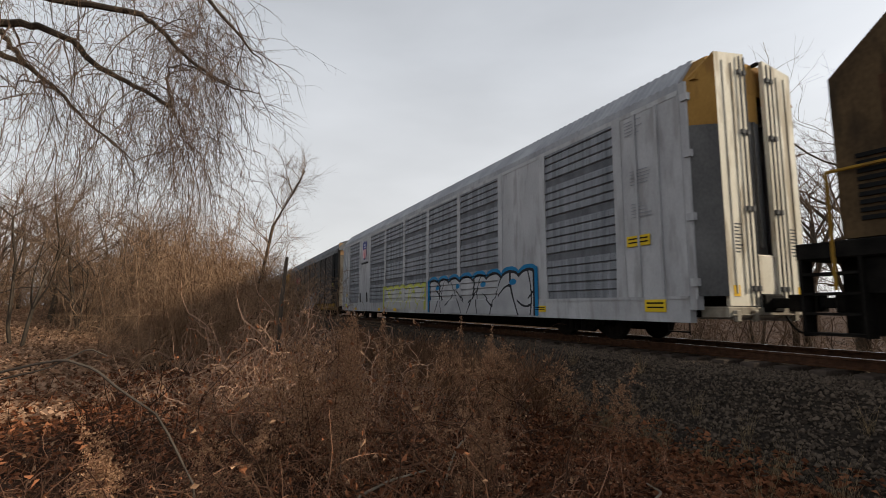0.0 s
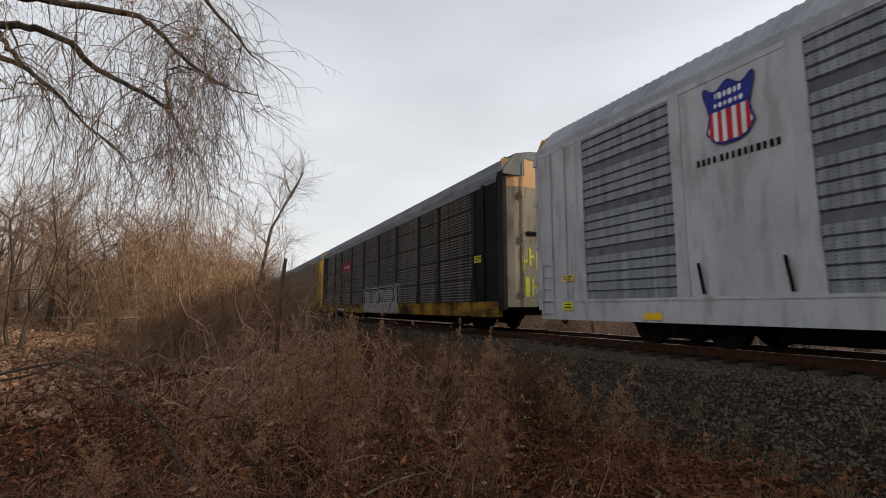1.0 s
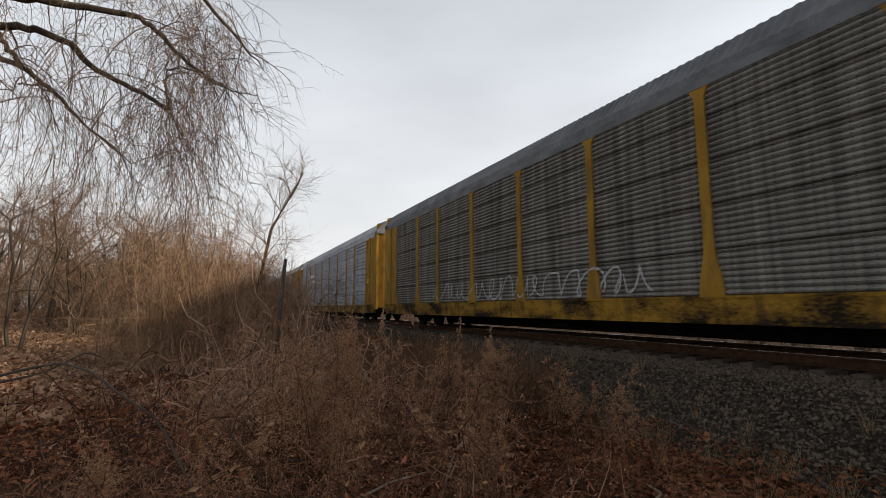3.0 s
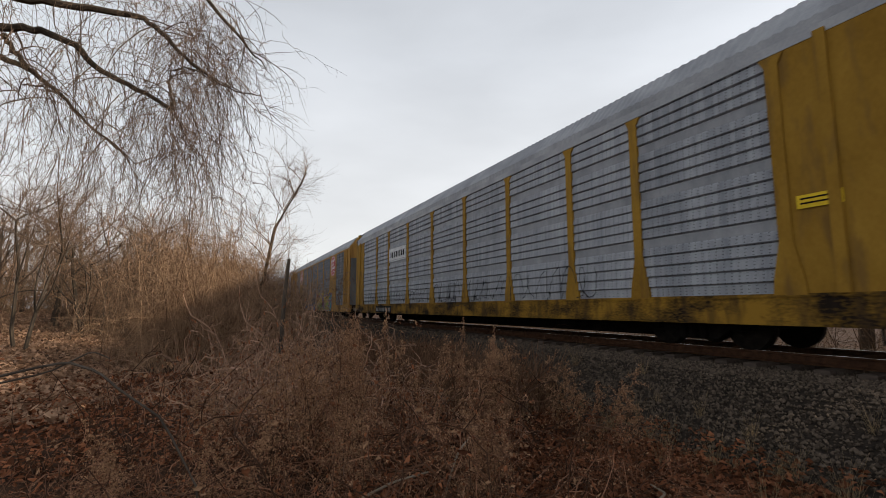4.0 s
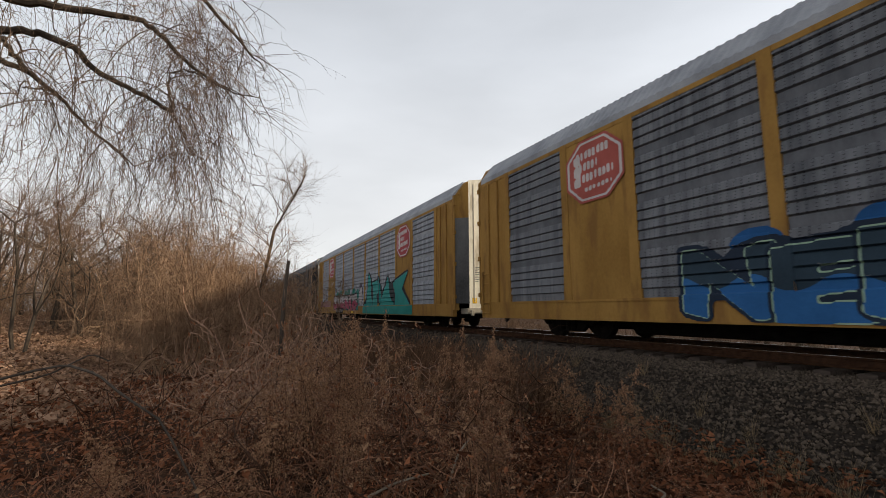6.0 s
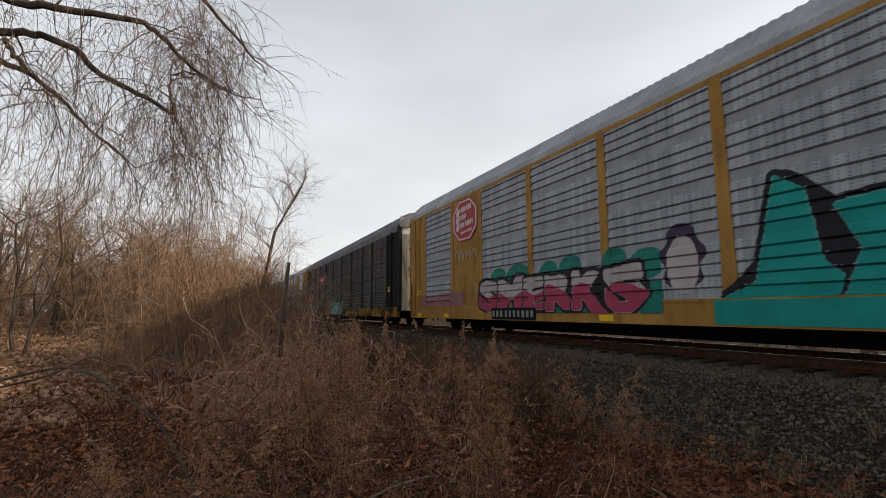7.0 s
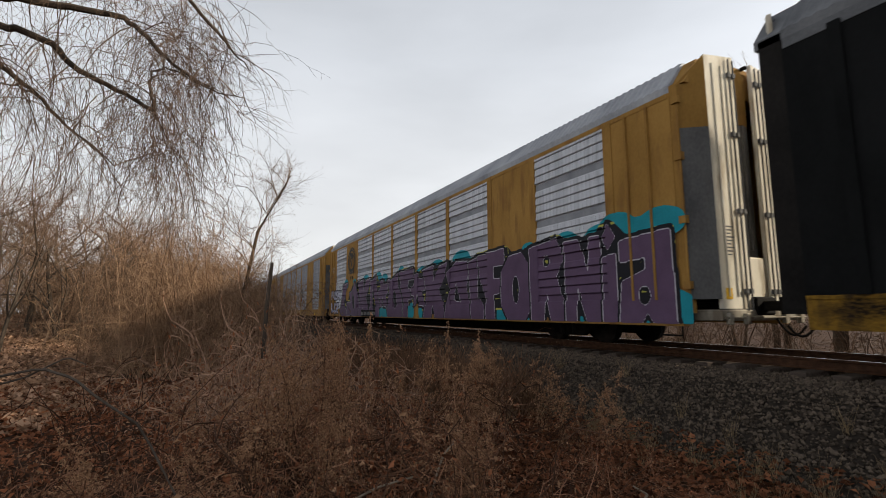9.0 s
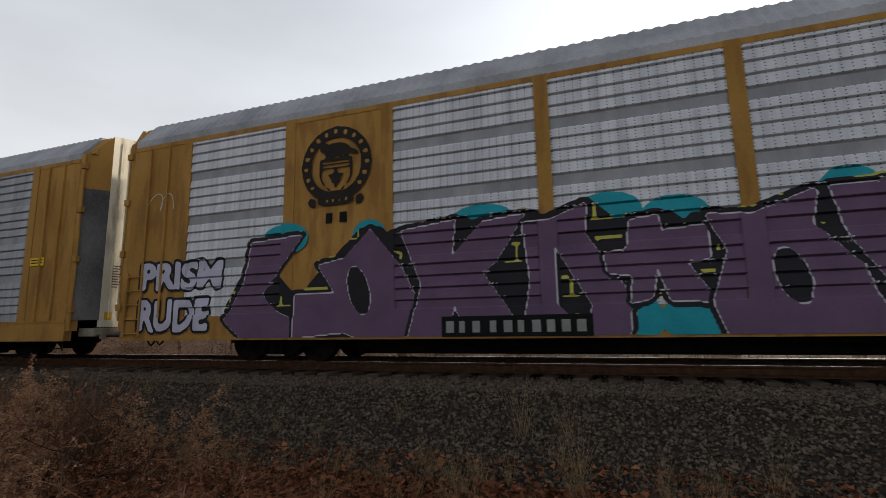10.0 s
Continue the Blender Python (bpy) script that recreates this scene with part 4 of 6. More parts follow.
def build_train():
    cars = []
    g, s, w = "flanged", "rib", "flared"
    bright, light = ([M[k], M["band_grey"]] for k in ("sheet_bright", "sheet_light"))
    grey, dull, brown = ([M[k], M["band_dark"]] for k in ("sheet_grey", "sheet_dull", "sheet_brown"))
    BLACK, WHITE, SILVER = (0.02, 0.02, 0.024), (0.66, 0.66, 0.68), (0.38, 0.385, 0.40)
    PURPLE, TEAL, BLUE, YELLOW, LIME = (0.125, 0.078, 0.135), (0.02, 0.27, 0.33), (0.02, 0.19, 0.38), (0.55, 0.42, 0.02), (0.48, 0.50, 0.05)
    cars.append(hood_car())
    # white car
    b = autorack(g, M["white"], grey, M["roof"], M["orange"], M["white"], "white car carrier with grey ribbed panels and sprayed letters")
    throw_up(b, g, "CRIMS", 15.2, 22.8, 0.52, 2.1, SILVER, BLACK, (0.015, 0.17, 0.36), "silver balloon letters outlined in black over blue", 3)
    throw_up(b, g, "ASOK", 9.2, 15.0, 0.6, 1.9, (0.44, 0.44, 0.43), (0.46, 0.47, 0.08), (0.42, 0.44, 0.10), "faded grey and yellow balloon letters", 4, thin=1)
    shield_sign(b, 5.42, 4.14, 0.95, 1.22, "blue, white and red striped shield emblem")
    bars(b, 4.75, 6.2, 3.28, 3.40, M["black"], 0.06, 14, 3)
    data_block(b, 26.1, 3.3, M["band_grey"], 5), data_block(b, 26.1, 2.6, M["band_grey"], 6), data_block(b, 26.0, 4.4, M["band_grey"], 7)
    notice(b, 25.95, 26.55, 2.0, 2.22), notice(b, 26.35, 26.85, 0.66, 0.9), notice(b, 22.6, 23.1, 0.62, 0.78), notice(b, 0.9, 1.3, 1.4, 1.56), notice(b, 0.9, 1.25, 0.7, 0.9, (0.6, 0.55, 0.03))
    marker_sill(b, (3.4, 8.3, 10.9))
    for u in (4.75, 6.2):
        rodm = rod(B(), (u, -HALF - 0.09, 1.0), (u - 0.08, -HALF - 0.09, 1.55), 0.03)
        part("brace", rodm, M["under"], b)
    cars.append(b)
    # brown car with a red sign
    c = autorack(s, M["post_dark"], brown, M["roof_dark"], M["peach"], M["sill_yellow"], "grimy dark brown car carrier with a faded red sign", M["black"], M["cream_grime"])
    rail_sign(c, 6.55, 9.1, 3.14, 3.84, (0.26, 0.03, 0.05), (0.55, 0.45, 0.45), "faded red sign with pale bars of lettering")
    throw_up(c, s, "DUC", 12.2, 18.4, 0.52, 2.1, (0.26, 0.235, 0.235), (0.03, 0.027, 0.027), (0.20, 0.18, 0.18), "faded white balloon letters", 6, thin=1)
    notice(c, 25.9, 26.5, 2.25, 2.48, (0.5, 0.46, 0.03))
    part("graffiti", box(B(), LENGTH + 0.39, LENGTH + 0.412, -0.9, -0.75, 1.1, 1.7), mist(LIME), c, "pale green sprayed strokes")
    bm = B()
    for k, (yy, zz) in enumerate(((-0.95, 2.2), (-0.7, 2.35), (-0.45, 2.25), (-0.62, 1.4), (-0.4, 1.3))):
        box(bm, LENGTH + 0.40 - abs(yy) * 0.03, LENGTH + 0.437 - abs(yy) * 0.03, yy - 0.04, yy + 0.03, zz - 0.3, zz + 0.25)
        box(bm, LENGTH + 0.40 - abs(yy) * 0.03, LENGTH + 0.436 - abs(yy) * 0.03, yy, yy + 0.14, zz - 0.05, zz + 0.03)
    part("graffiti", bm, mist(LIME), c)
    number_board(c, 5.4, 7.6, 8, (0.45, 0.42, 0.38))
    cars.append(c)
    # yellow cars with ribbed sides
    # this car's end doors take the yellow with sunlight painted in
    d = autorack(s, M["yellow"], [M["sheet_olive"], M["band_dark"]], M["roof_dark"], M["yellow_end_lit"], M["sill_yellow"], "yellow car carrier with dusty brown-grey ribbed panels", M["yellow"], M["yellow_end_lit"])
    scrawl(d, s, 6.0, 16.8, 0.98, 1.7, 3, 15, 0.05, (0.36, 0.36, 0.36), "pale scrawled lines")
    scrawl(d, s, 21.0, 24.6, 1.0, 2.0, 9, 6, 0.05, BLACK, "black scrawled lines")
    notice(d, 26.3, 26.75, 3.0, 3.2)
    cars.append(d)
    e = autorack(w, M["yellow"], light, M["roof"], M["yellow"], M["sill_yellow"], "yellow car carrier with pale grey ribbed panels", M["yellow"], M["yellow"])
    pl = plate(e, "name_board", "white board with dark bars of lettering", 6.5, 8.95, 3.08, 3.75, mist((0.60, 0.61, 0.63)), 0.045)
    bars(pl, 6.75, 8.8, 3.28, 3.55, M["black"], 0.055, 8, 4)
    scrawl(e, w, 2.2, 12.2, 1.0, 1.6, 21, 20, 0.018, BLACK, "black looping scrawls")
    scrawl(e, w, 12.4, 15.1, 0.98, 1.75, 33, 6, 0.020, BLACK, "black looping scrawls")
    scrawl(e, w, 12.6, 16.2, 0.72, 1.25, 35, 6, 0.022, BLACK, "black looping scrawls")
    scrawl(e, w, 15.2, 21.6, 0.9, 1.8, 34, 11, 0.020, BLACK, "black looping scrawls")
    number_board(e, 4.4, 6.9, 9)
    notice(e, 26.0, 26.6, 2.2, 2.4)
    cars.append(e)
    # orange cars with flat panels
    f = autorack(g, M["orange"], dull, M["roof"], M["orange"], M["orange"], "orange car carrier with dark panels and bright sprayed letters")
    letters(f, g, (("W", 14.9, 16.6), ("I", 16.5, 17.4), ("L", 17.2, 18.5), ("T", 18.3, 19.4), ("E", 19.2, 20.7)), 0.52, 1.85, (0.34, 0.235, 0.02), (0.09, 0.04, 0.15), (0.26, 0.28, 0.25), "yellow and purple sprayed letters", (0.28, 0.20, 0.02), inner=(0.15, 0.19, 0.03), seed=7)
    letters(f, g, (("G", 20.45, 21.75),), 0.50, 1.95, (0.02, 0.19, 0.23), (0.09, 0.04, 0.15), (0.45, 0.50, 0.55), "teal sprayed letter edged in purple", None, seed=8)
    letters(f, g, (("N", 7.6, 9.4), ("E", 9.2, 10.6), ("M", 10.3, 12.2), ("A", 11.9, 14.6)), 0.52, 1.9, (0.03, 0.05, 0.07), (0.02, 0.03, 0.05), (0.30, 0.42, 0.30), "dark letters edged in pale green over blue", (0.02, 0.09, 0.24), inner=(0.03, 0.12, 0.30), seed=9)
    octagon_sign(f, 22.05, 4.03, 1.80, 1.62, (0.36, 0.055, 0.062), "red eight-sided heritage sign")
    octagon_sign(f, 5.4, 4.0, 1.95, 1.6, (0.40, 0.10, 0.08), "faded red eight-sided sign")
    cars.append(f)
    h = autorack(g, M["orange"], light, M["roof"], M["orange"], M["orange"], "orange car carrier with teal and pink sprayed letters")
    letters(h, g, (("S", 6.4, 7.7), ("M", 7.6, 9.1), ("E", 9.0, 10.1), ("R", 10.0, 11.2), ("K", 11.1, 12.3), ("S", 12.2, 13.4)), 0.68, 1.8, (0.38, 0.34, 0.34), (0.02, 0.02, 0.025), (0.30, 0.22, 0.22), "white and red sprayed letters", (0.02, 0.16, 0.13), inner=(0.33, 0.05, 0.10), seed=10)
    spikes = ([(15.0, 0.95), (15.55, 1.2), (15.95, 2.85), (16.35, 2.55), (16.5, 1.5), (17.0, 0.95)], [(16.7, 2.25), (17.8, 2.35), (18.2, 1.7), (17.5, 1.55), (17.8, 0.95), (16.75, 0.95), (17.0, 1.6)],
              [(18.0, 2.5), (18.5, 1.3), (19.6, 2.45), (19.9, 1.4), (20.6, 0.95), (18.2, 0.95)], [(20.3, 2.05), (22.6, 2.5), (21.8, 1.7), (22.9, 0.95), (20.8, 0.95), (20.9, 1.5)])
    letters(h, g, (), 0.95, 2.9, (0.015, 0.25, 0.225), (0.015, 0.02, 0.024), (0.10, 0.30, 0.28), "teal sprayed letters edged in black", None, seed=11, drawn=tuple((o, ()) for o in spikes))
    n0, n1 = cells(8.4), cells(0.42)
    spray(h, g, 14.8, 0.50, [(np.ones((n0, n1), bool), (0.015, 0.23, 0.20))], "teal sprayed band along the sill")
    octagon_sign(h, 5.4, 4.0, 1.95, 1.6, (0.36, 0.055, 0.062), "red eight-sided heritage sign")
    octagon_sign(h, 21.95, 4.0, 1.95, 1.6, (0.36, 0.055, 0.062), "red eight-sided heritage sign")
    n0, n1 = cells(4.0), cells(0.5)
    spray(h, g, 1.3, 0.96, [(np.ones((n0, n1), bool) & cloud_mask(n0, n1, 5, 0.3), (0.26, 0.12, 0.13))], "dull pink paint patch")
    scrawl(h, g, 4.6, 6.2, 2.5, 2.95, 5, 5, 0.024, (0.5, 0.48, 0.44), "thin white scrawl")
    n0, n1 = cells(1.3), cells(1.5)
    gx, gz = np.meshgrid(np.linspace(-1, 1, n0), np.linspace(-1, 1, n1), indexing="ij")
    spray(h, g, 13.55, 0.95, [((gx / (0.72 + 0.12 * np.sin(gz * 9.0))) ** 2 + ((gz - 0.05) / 0.9) ** 2 < 1, (0.05, 0.035, 0.06)), ((gx / 0.55) ** 2 + ((gz + 0.12) / 0.75) ** 2 < 1, (0.40, 0.36, 0.36))], "plain pale oval patch in a dark rim")
    number_board(h, 7.3, 9.5, 12), notice(h, 0.8, 1.3, 1.45, 1.62)
    marker_sill(h, (0.9, 3.6, 12.0))
    cars.append(h)
    i = autorack(s, M["post_dark"], brown, M["roof_dark"], M["cream"], M["sill_yellow"], "grimy dark brown car carrier with a red sign and teal patches", M["black"], M["cream_grime"])
    rail_sign(i, 6.2, 8.8, 3.1, 3.82, (0.36, 0.03, 0.06), (0.66, 0.60, 0.60), "red sign with white bars of lettering")
    for u, w in ((1.3, 2.6), (12.0, 3.6)):
        n0, n1 = cells(w), cells(1.1)
        spray(i, s, u, 0.56, [(cloud_mask(n0, n1, u, 0.1, 18), (0.10, 0.34, 0.33)), (cloud_mask(n0, n1, u, -0.02, 18) & ~cloud_mask(n0, n1, u + 9, -0.3, 12), (0.15, 0.42, 0.40)), (scribble_mask(n0, n1, int(u), 3, 1), BLACK)], "teal sprayed patch")
    scrawl(i, s, 6.5, 13.0, 1.0, 2.4, 41, 9, 0.03, (0.22, 0.20, 0.19), "pale scrawled lines")
    number_board(i, 5.3, 7.6, 13), notice(i, 26.0, 26.5, 1.75, 2.0, (0.5, 0.46, 0.03))
    cars.append(i)
    # the purple one
    j = autorack(g, M["orange"], bright, M["roof"], M["orange"], M["orange"], "orange car carrier with bright panels and large purple sprayed letters")
    el = [(3.45, 2.40), (4.68, 2.46), (3.75, 1.35), (4.05, 1.02), (4.5, 0.85), (4.6, 0.5), (3.3, 0.5), (2.85, 0.85), (3.3, 1.6)]
    oh = [(6.15, 2.46), (6.75, 1.75), (7.15, 0.95), (6.95, 0.5), (5.9, 0.5), (5.6, 0.6), (4.5, 0.5), (4.55, 1.3), (5.42, 1.32), (5.05, 1.85), (5.6, 1.95)]
    kay = [(6.75, 2.38), (7.78, 2.5), (7.7, 1.85), (8.25, 2.42), (9.0, 2.5), (8.5, 1.75), (8.25, 1.55), (8.95, 0.5), (8.0, 0.5), (7.75, 1.02), (7.6, 0.5), (6.9, 0.5), (7.15, 1.4)]
    ay = [(8.95, 2.35), (9.4, 2.35), (9.98, 2.6), (9.93, 2.1), (10.55, 1.1), (10.5, 0.5), (8.9, 0.5), (9.05, 1.4)]
    cross = [(10.6, 2.25), (11.0, 2.3), (11.05, 2.05), (11.65, 2.1), (11.65, 1.6), (11.35, 1.55), (11.7, 0.98), (11.1, 1.0), (10.95, 1.5), (10.85, 1.05), (10.55, 0.98), (10.6, 1.4), (10.25, 1.45), (10.2, 1.75), (10.55, 1.8)]
    big_oh = [(11.65, 2.25), (12.25, 2.2), (13.05, 2.5), (12.95, 2.0), (13.45, 1.4), (13.7, 0.5), (11.8, 0.5), (11.65, 0.95), (11.9, 1.7)]
    ef = [(13.2, 2.5), (14.8, 2.56), (14.8, 2.1), (14.2, 2.08), (14.2, 1.7), (14.72, 1.72), (14.72, 1.3), (14.2, 1.25), (14.25, 0.5), (13.75, 0.5), (13.7, 1.2), (13.35, 1.8)]
    slant_a = [(17.9, 2.1), (18.6, 2.45), (19.5, 2.4), (19.35, 1.5), (19.7, 0.5), (17.75, 0.5), (17.9, 1.0), (18.2, 1.5)]
    stem = [(19.45, 2.35), (20.1, 2.45), (20.05, 1.2), (20.5, 0.9), (20.45, 0.5), (19.7, 0.5), (19.6, 1.2)]
    round_oh = [(21.5, 1.9), (21.9, 2.3), (22.5, 2.35), (22.9, 1.9), (22.95, 0.9), (22.6, 0.5), (21.8, 0.5), (21.45, 0.95)]
    ar = [(22.85, 2.4), (23.9, 2.55), (24.2, 2.1), (23.9, 1.6), (24.3, 0.5), (23.7, 0.5), (23.5, 1.2), (23.4, 0.5), (22.9, 0.5)]
    en = [(24.2, 2.4), (24.7, 2.4), (25.0, 1.6), (25.05, 2.4), (25.4, 2.4), (25.4, 0.5), (24.95, 0.5), (24.65, 1.3), (24.6, 0.5), (24.25, 0.5)]
    eye = [(25.45, 1.9), (25.85, 1.95), (25.85, 0.5), (25.45, 0.5)]
    dot = [(25.65, 2.62), (25.87, 2.32), (25.65, 2.05), (25.45, 2.32)]
    last_a = [(25.95, 2.2), (27.2, 2.28), (27.25, 0.5), (26.75, 0.5), (26.6, 0.72), (26.45, 0.5), (25.9, 0.5), (26.0, 1.35), (26.6, 1.55), (26.6, 1.8), (25.95, 1.75)]

    def moved(outline, by):
        return [(u + by, z) for u, z in outline]
    letters(j, g, (), 0.48, 2.5, PURPLE, BLACK, (0.46, 0.44, 0.48), "large purple letters edged in white, black and teal", TEAL, seed=12, dashes=(0.42, 0.40, 0.08),
            drawn=((el, ()), (oh, (oval(5.92, 1.35, 0.24, 0.46, 0.10),)), (kay, ()), (ay, ([(9.45, 1.95), (10.0, 0.95), (9.85, 0.6), (9.45, 1.0)],)), (cross, ()), (big_oh, (oval(12.65, 1.3, 0.22, 0.42, 0.08),)), (ef, ()),
                   (moved(cross, 4.3), ()), (moved(kay, 9.0), ()), (slant_a, ([(18.6, 1.75), (18.95, 1.05), (18.45, 1.1)],)), (stem, ()), (moved(ef, 6.85), ()), (round_oh, (oval(22.2, 1.35, 0.17, 0.40),)), (ar, (oval(23.5, 2.0, 0.15, 0.15),)), (en, ()), (eye, ()), (dot, ()), (last_a, (oval(26.55, 1.05, 0.16, 0.2),))))
    bubble(j, g, "PRISM", 0.50, 2.75, 1.52, 2.22, (0.44, 0.44, 0.54), BLACK, None, "pale letters outlined in black", bold=0.045, wave=0.6, pad=0.12, seed=13)
    bubble(j, g, "RUDE", 0.50, 2.45, 0.64, 1.42, (0.44, 0.44, 0.54), BLACK, None, "pale letters outlined in black", bold=0.045, wave=0.6, pad=0.12, seed=14)
    emblem(j, 5.4, 3.80, 0.78, "dark round emblem with a shield and ribbon")
    bars(j, 5.1, 5.7, 2.66, 2.86, M["black"], 0.06, 2, 3)
    scrawl(j, g, 0.55, 1.3, 3.2, 3.8, 8, 2, 0.02, (0.5, 0.46, 0.42), "thin white scrawl")
    number_board(j, 7.6, 9.9, 15)
    cars.append(j)
    k = autorack(g, M["orange"], light, M["roof"], M["orange"], M["orange"], "orange car carrier with pale grey panels")
    marker_sill(k, (1.0, 8.0, 16.0, 24.0))
    notice(k, 25.9, 26.4, 2.3, 2.5)
    cars.append(k)
    for _ in range(2):
        cars.append(autorack(g, M["orange"], grey, M["roof"], M["orange"], M["orange"], "orange car carrier with grey panels, farther down the line"))
    return cars


OFFSET = [-0.41, 0, -0.06, -0.06, -0.13, -0.19, -0.27, -0.14, 0, 0.3, 0.3, 0.3]
train = build_train()

# ---- ground and track ----
def ease(a, b, v):
    k = min(1.0, max(0.0, (v - a) / (b - a)))
    return k * k * (3 - 2 * k)


def ground_z(x, y):
    """Nearly level, with a low rise past the clearing."""
    rise = 1.5 * ease(11, 36, math.hypot(x, y)) * ease(0.0, 5.0, -y) * ease(0.0, 8.0, -x)
    return GROUND + rise + 0.07 * noise.noise(Vector((x * 0.25, y * 0.25, 0))) - 0.03


def grid_steps(n, near, far):
    return [near * math.sinh(k / n * math.asinh(far / near)) for k in range(-n, n + 1)]


xs, ys = grid_steps(70, 3.0, 2500.0), grid_steps(70, 3.0, 2500.0)
gv = [(x, y, ground_z(x, y)) for x in xs for y in ys]
gn = len(ys)
gf = [(i * gn + j, (i + 1) * gn + j, (i + 1) * gn + j + 1, i * gn + j + 1) for i in range(len(xs) - 1) for j in range(gn - 1)]
tagged(link("ground", mesh_of("ground", gv, gf, M["soil"], smooth=True)), "brown leaf-strewn winter soil", "ground", kind="structure")

BED = [(4.7, -1.05), (5.2, -0.84), (6.9, -0.26), (11.9, -0.26), (13.7, -0.84), (14.2, -1.05)]


def bed_z(y):
    return float(np.interp(y, [p[0] for p in BED], [p[1] for p in BED]))


tagged(part("track_bed", prism(B(), BED, "x", -900, 700), M["ballast"], None), "grey crushed stone track bed", "track bed", kind="structure")

RAIL = [(-0.07, -0.17), (0.07, -0.17), (0.07, -0.155), (0.012, -0.13), (0.012, -0.045), (0.036, -0.035), (0.036, -0.004), (0.028, 0.0), (-0.028, 0.0), (-0.036, -0.004), (-0.036, -0.035), (-0.012, -0.045), (-0.012, -0.13), (-0.07, -0.155)]
for side in (-1, 1):
    rail = part("rail", prism(B(), [(TRACK_Y + side * 0.752 + y, z) for y, z in RAIL], "x", -900, 700), M["rail_rust"], None)
    tagged(rail, "rusty steel rail with a polished head", "rail", "rails of the track", "structure")
    yc = TRACK_Y + side * 0.752
    part("rail_head", box(B(), -900, 700, yc - 0.026, yc + 0.026, 0.0, 0.003), M["rail_head"], rail, "polished running surface")

tie_mesh = None
for k in range(170):
    x = -62 + k * 0.53
    if tie_mesh is None:
        first = part("sleeper", box(B(), -0.115, 0.115, -1.3, 1.3, -0.34, -0.172, 0.012), M["tie"], None)
        tie_mesh = first.data
        first.matrix_basis = pose(x, TRACK_Y, 0)
        ob = first
    else:
        ob = link("sleeper", tie_mesh, None, "", pose(x, TRACK_Y + random.uniform(-0.03, 0.03), random.uniform(-0.008, 0.0), 0, 0, random.uniform(-1, 1)))
    tagged(ob, "dark creosoted wooden sleeper in the ballast", "sleeper", "sleepers under the rails")


def stones(count, x0, x1, y0, y1, seed, small=0.014, large=0.034):
    rng = np.random.RandomState(seed)
    base = np.array([(1, 0, 0), (-1, 0, 0), (0, 1, 0), (0, -1, 0), (0, 0, 1), (0, 0, -1), (0.6, 0.6, 0.5), (-0.6, -0.5, 0.5)], float)
    tri = np.array([(0, 6, 4), (6, 2, 4), (0, 2, 6), (2, 1, 4), (1, 7, 4), (7, 3, 4), (1, 3, 7), (3, 0, 4), (2, 0, 5), (1, 2, 5), (3, 1, 5), (0, 3, 5)])
    x, y = rng.uniform(x0, x1, count), rng.uniform(y0, y1, count)
    size = small + (large - small) * rng.rand(count) ** 1.6
    v = base[None] * rng.uniform(0.55, 1.2, (count, 8, 1)) * size[:, None, None] * rng.uniform(0.7, 1.2, (count, 1, 3))
    turn = rng.uniform(0, 6.28, (count, 1))
    c, s = np.cos(turn), np.sin(turn)
    low = np.interp(y, [p[0] for p in BED], [p[1] for p in BED]) + size * 0.35
    v = np.stack([v[..., 0] * c - v[..., 1] * s + x[:, None], v[..., 0] * s + v[..., 1] * c + y[:, None], v[..., 2] + low[:, None]], 2)
    faces = (tri[None] + 8 * np.arange(count)[:, None, None]).reshape(-1, 3)
    return mesh_of("ballast", v.reshape(-1, 3).tolist(), faces.tolist(), M["stone"])


tagged(link("ballast_stones", stones(46000, -13, 5, 4.85, 8.5, 3)), "loose grey crushed ballast stones", "ballast", kind="stuff")
tagged(link("ballast_stones", stones(14000, -60, -13, 5.0, 8.5, 4, 0.02, 0.045)), "loose grey crushed ballast stones farther off", "ballast", kind="stuff")
tagged(link("ballast_stones", stones(9000, -30, 6, 8.5, 11.5, 5)), "ballast stones between the rails", "ballast", kind="stuff")


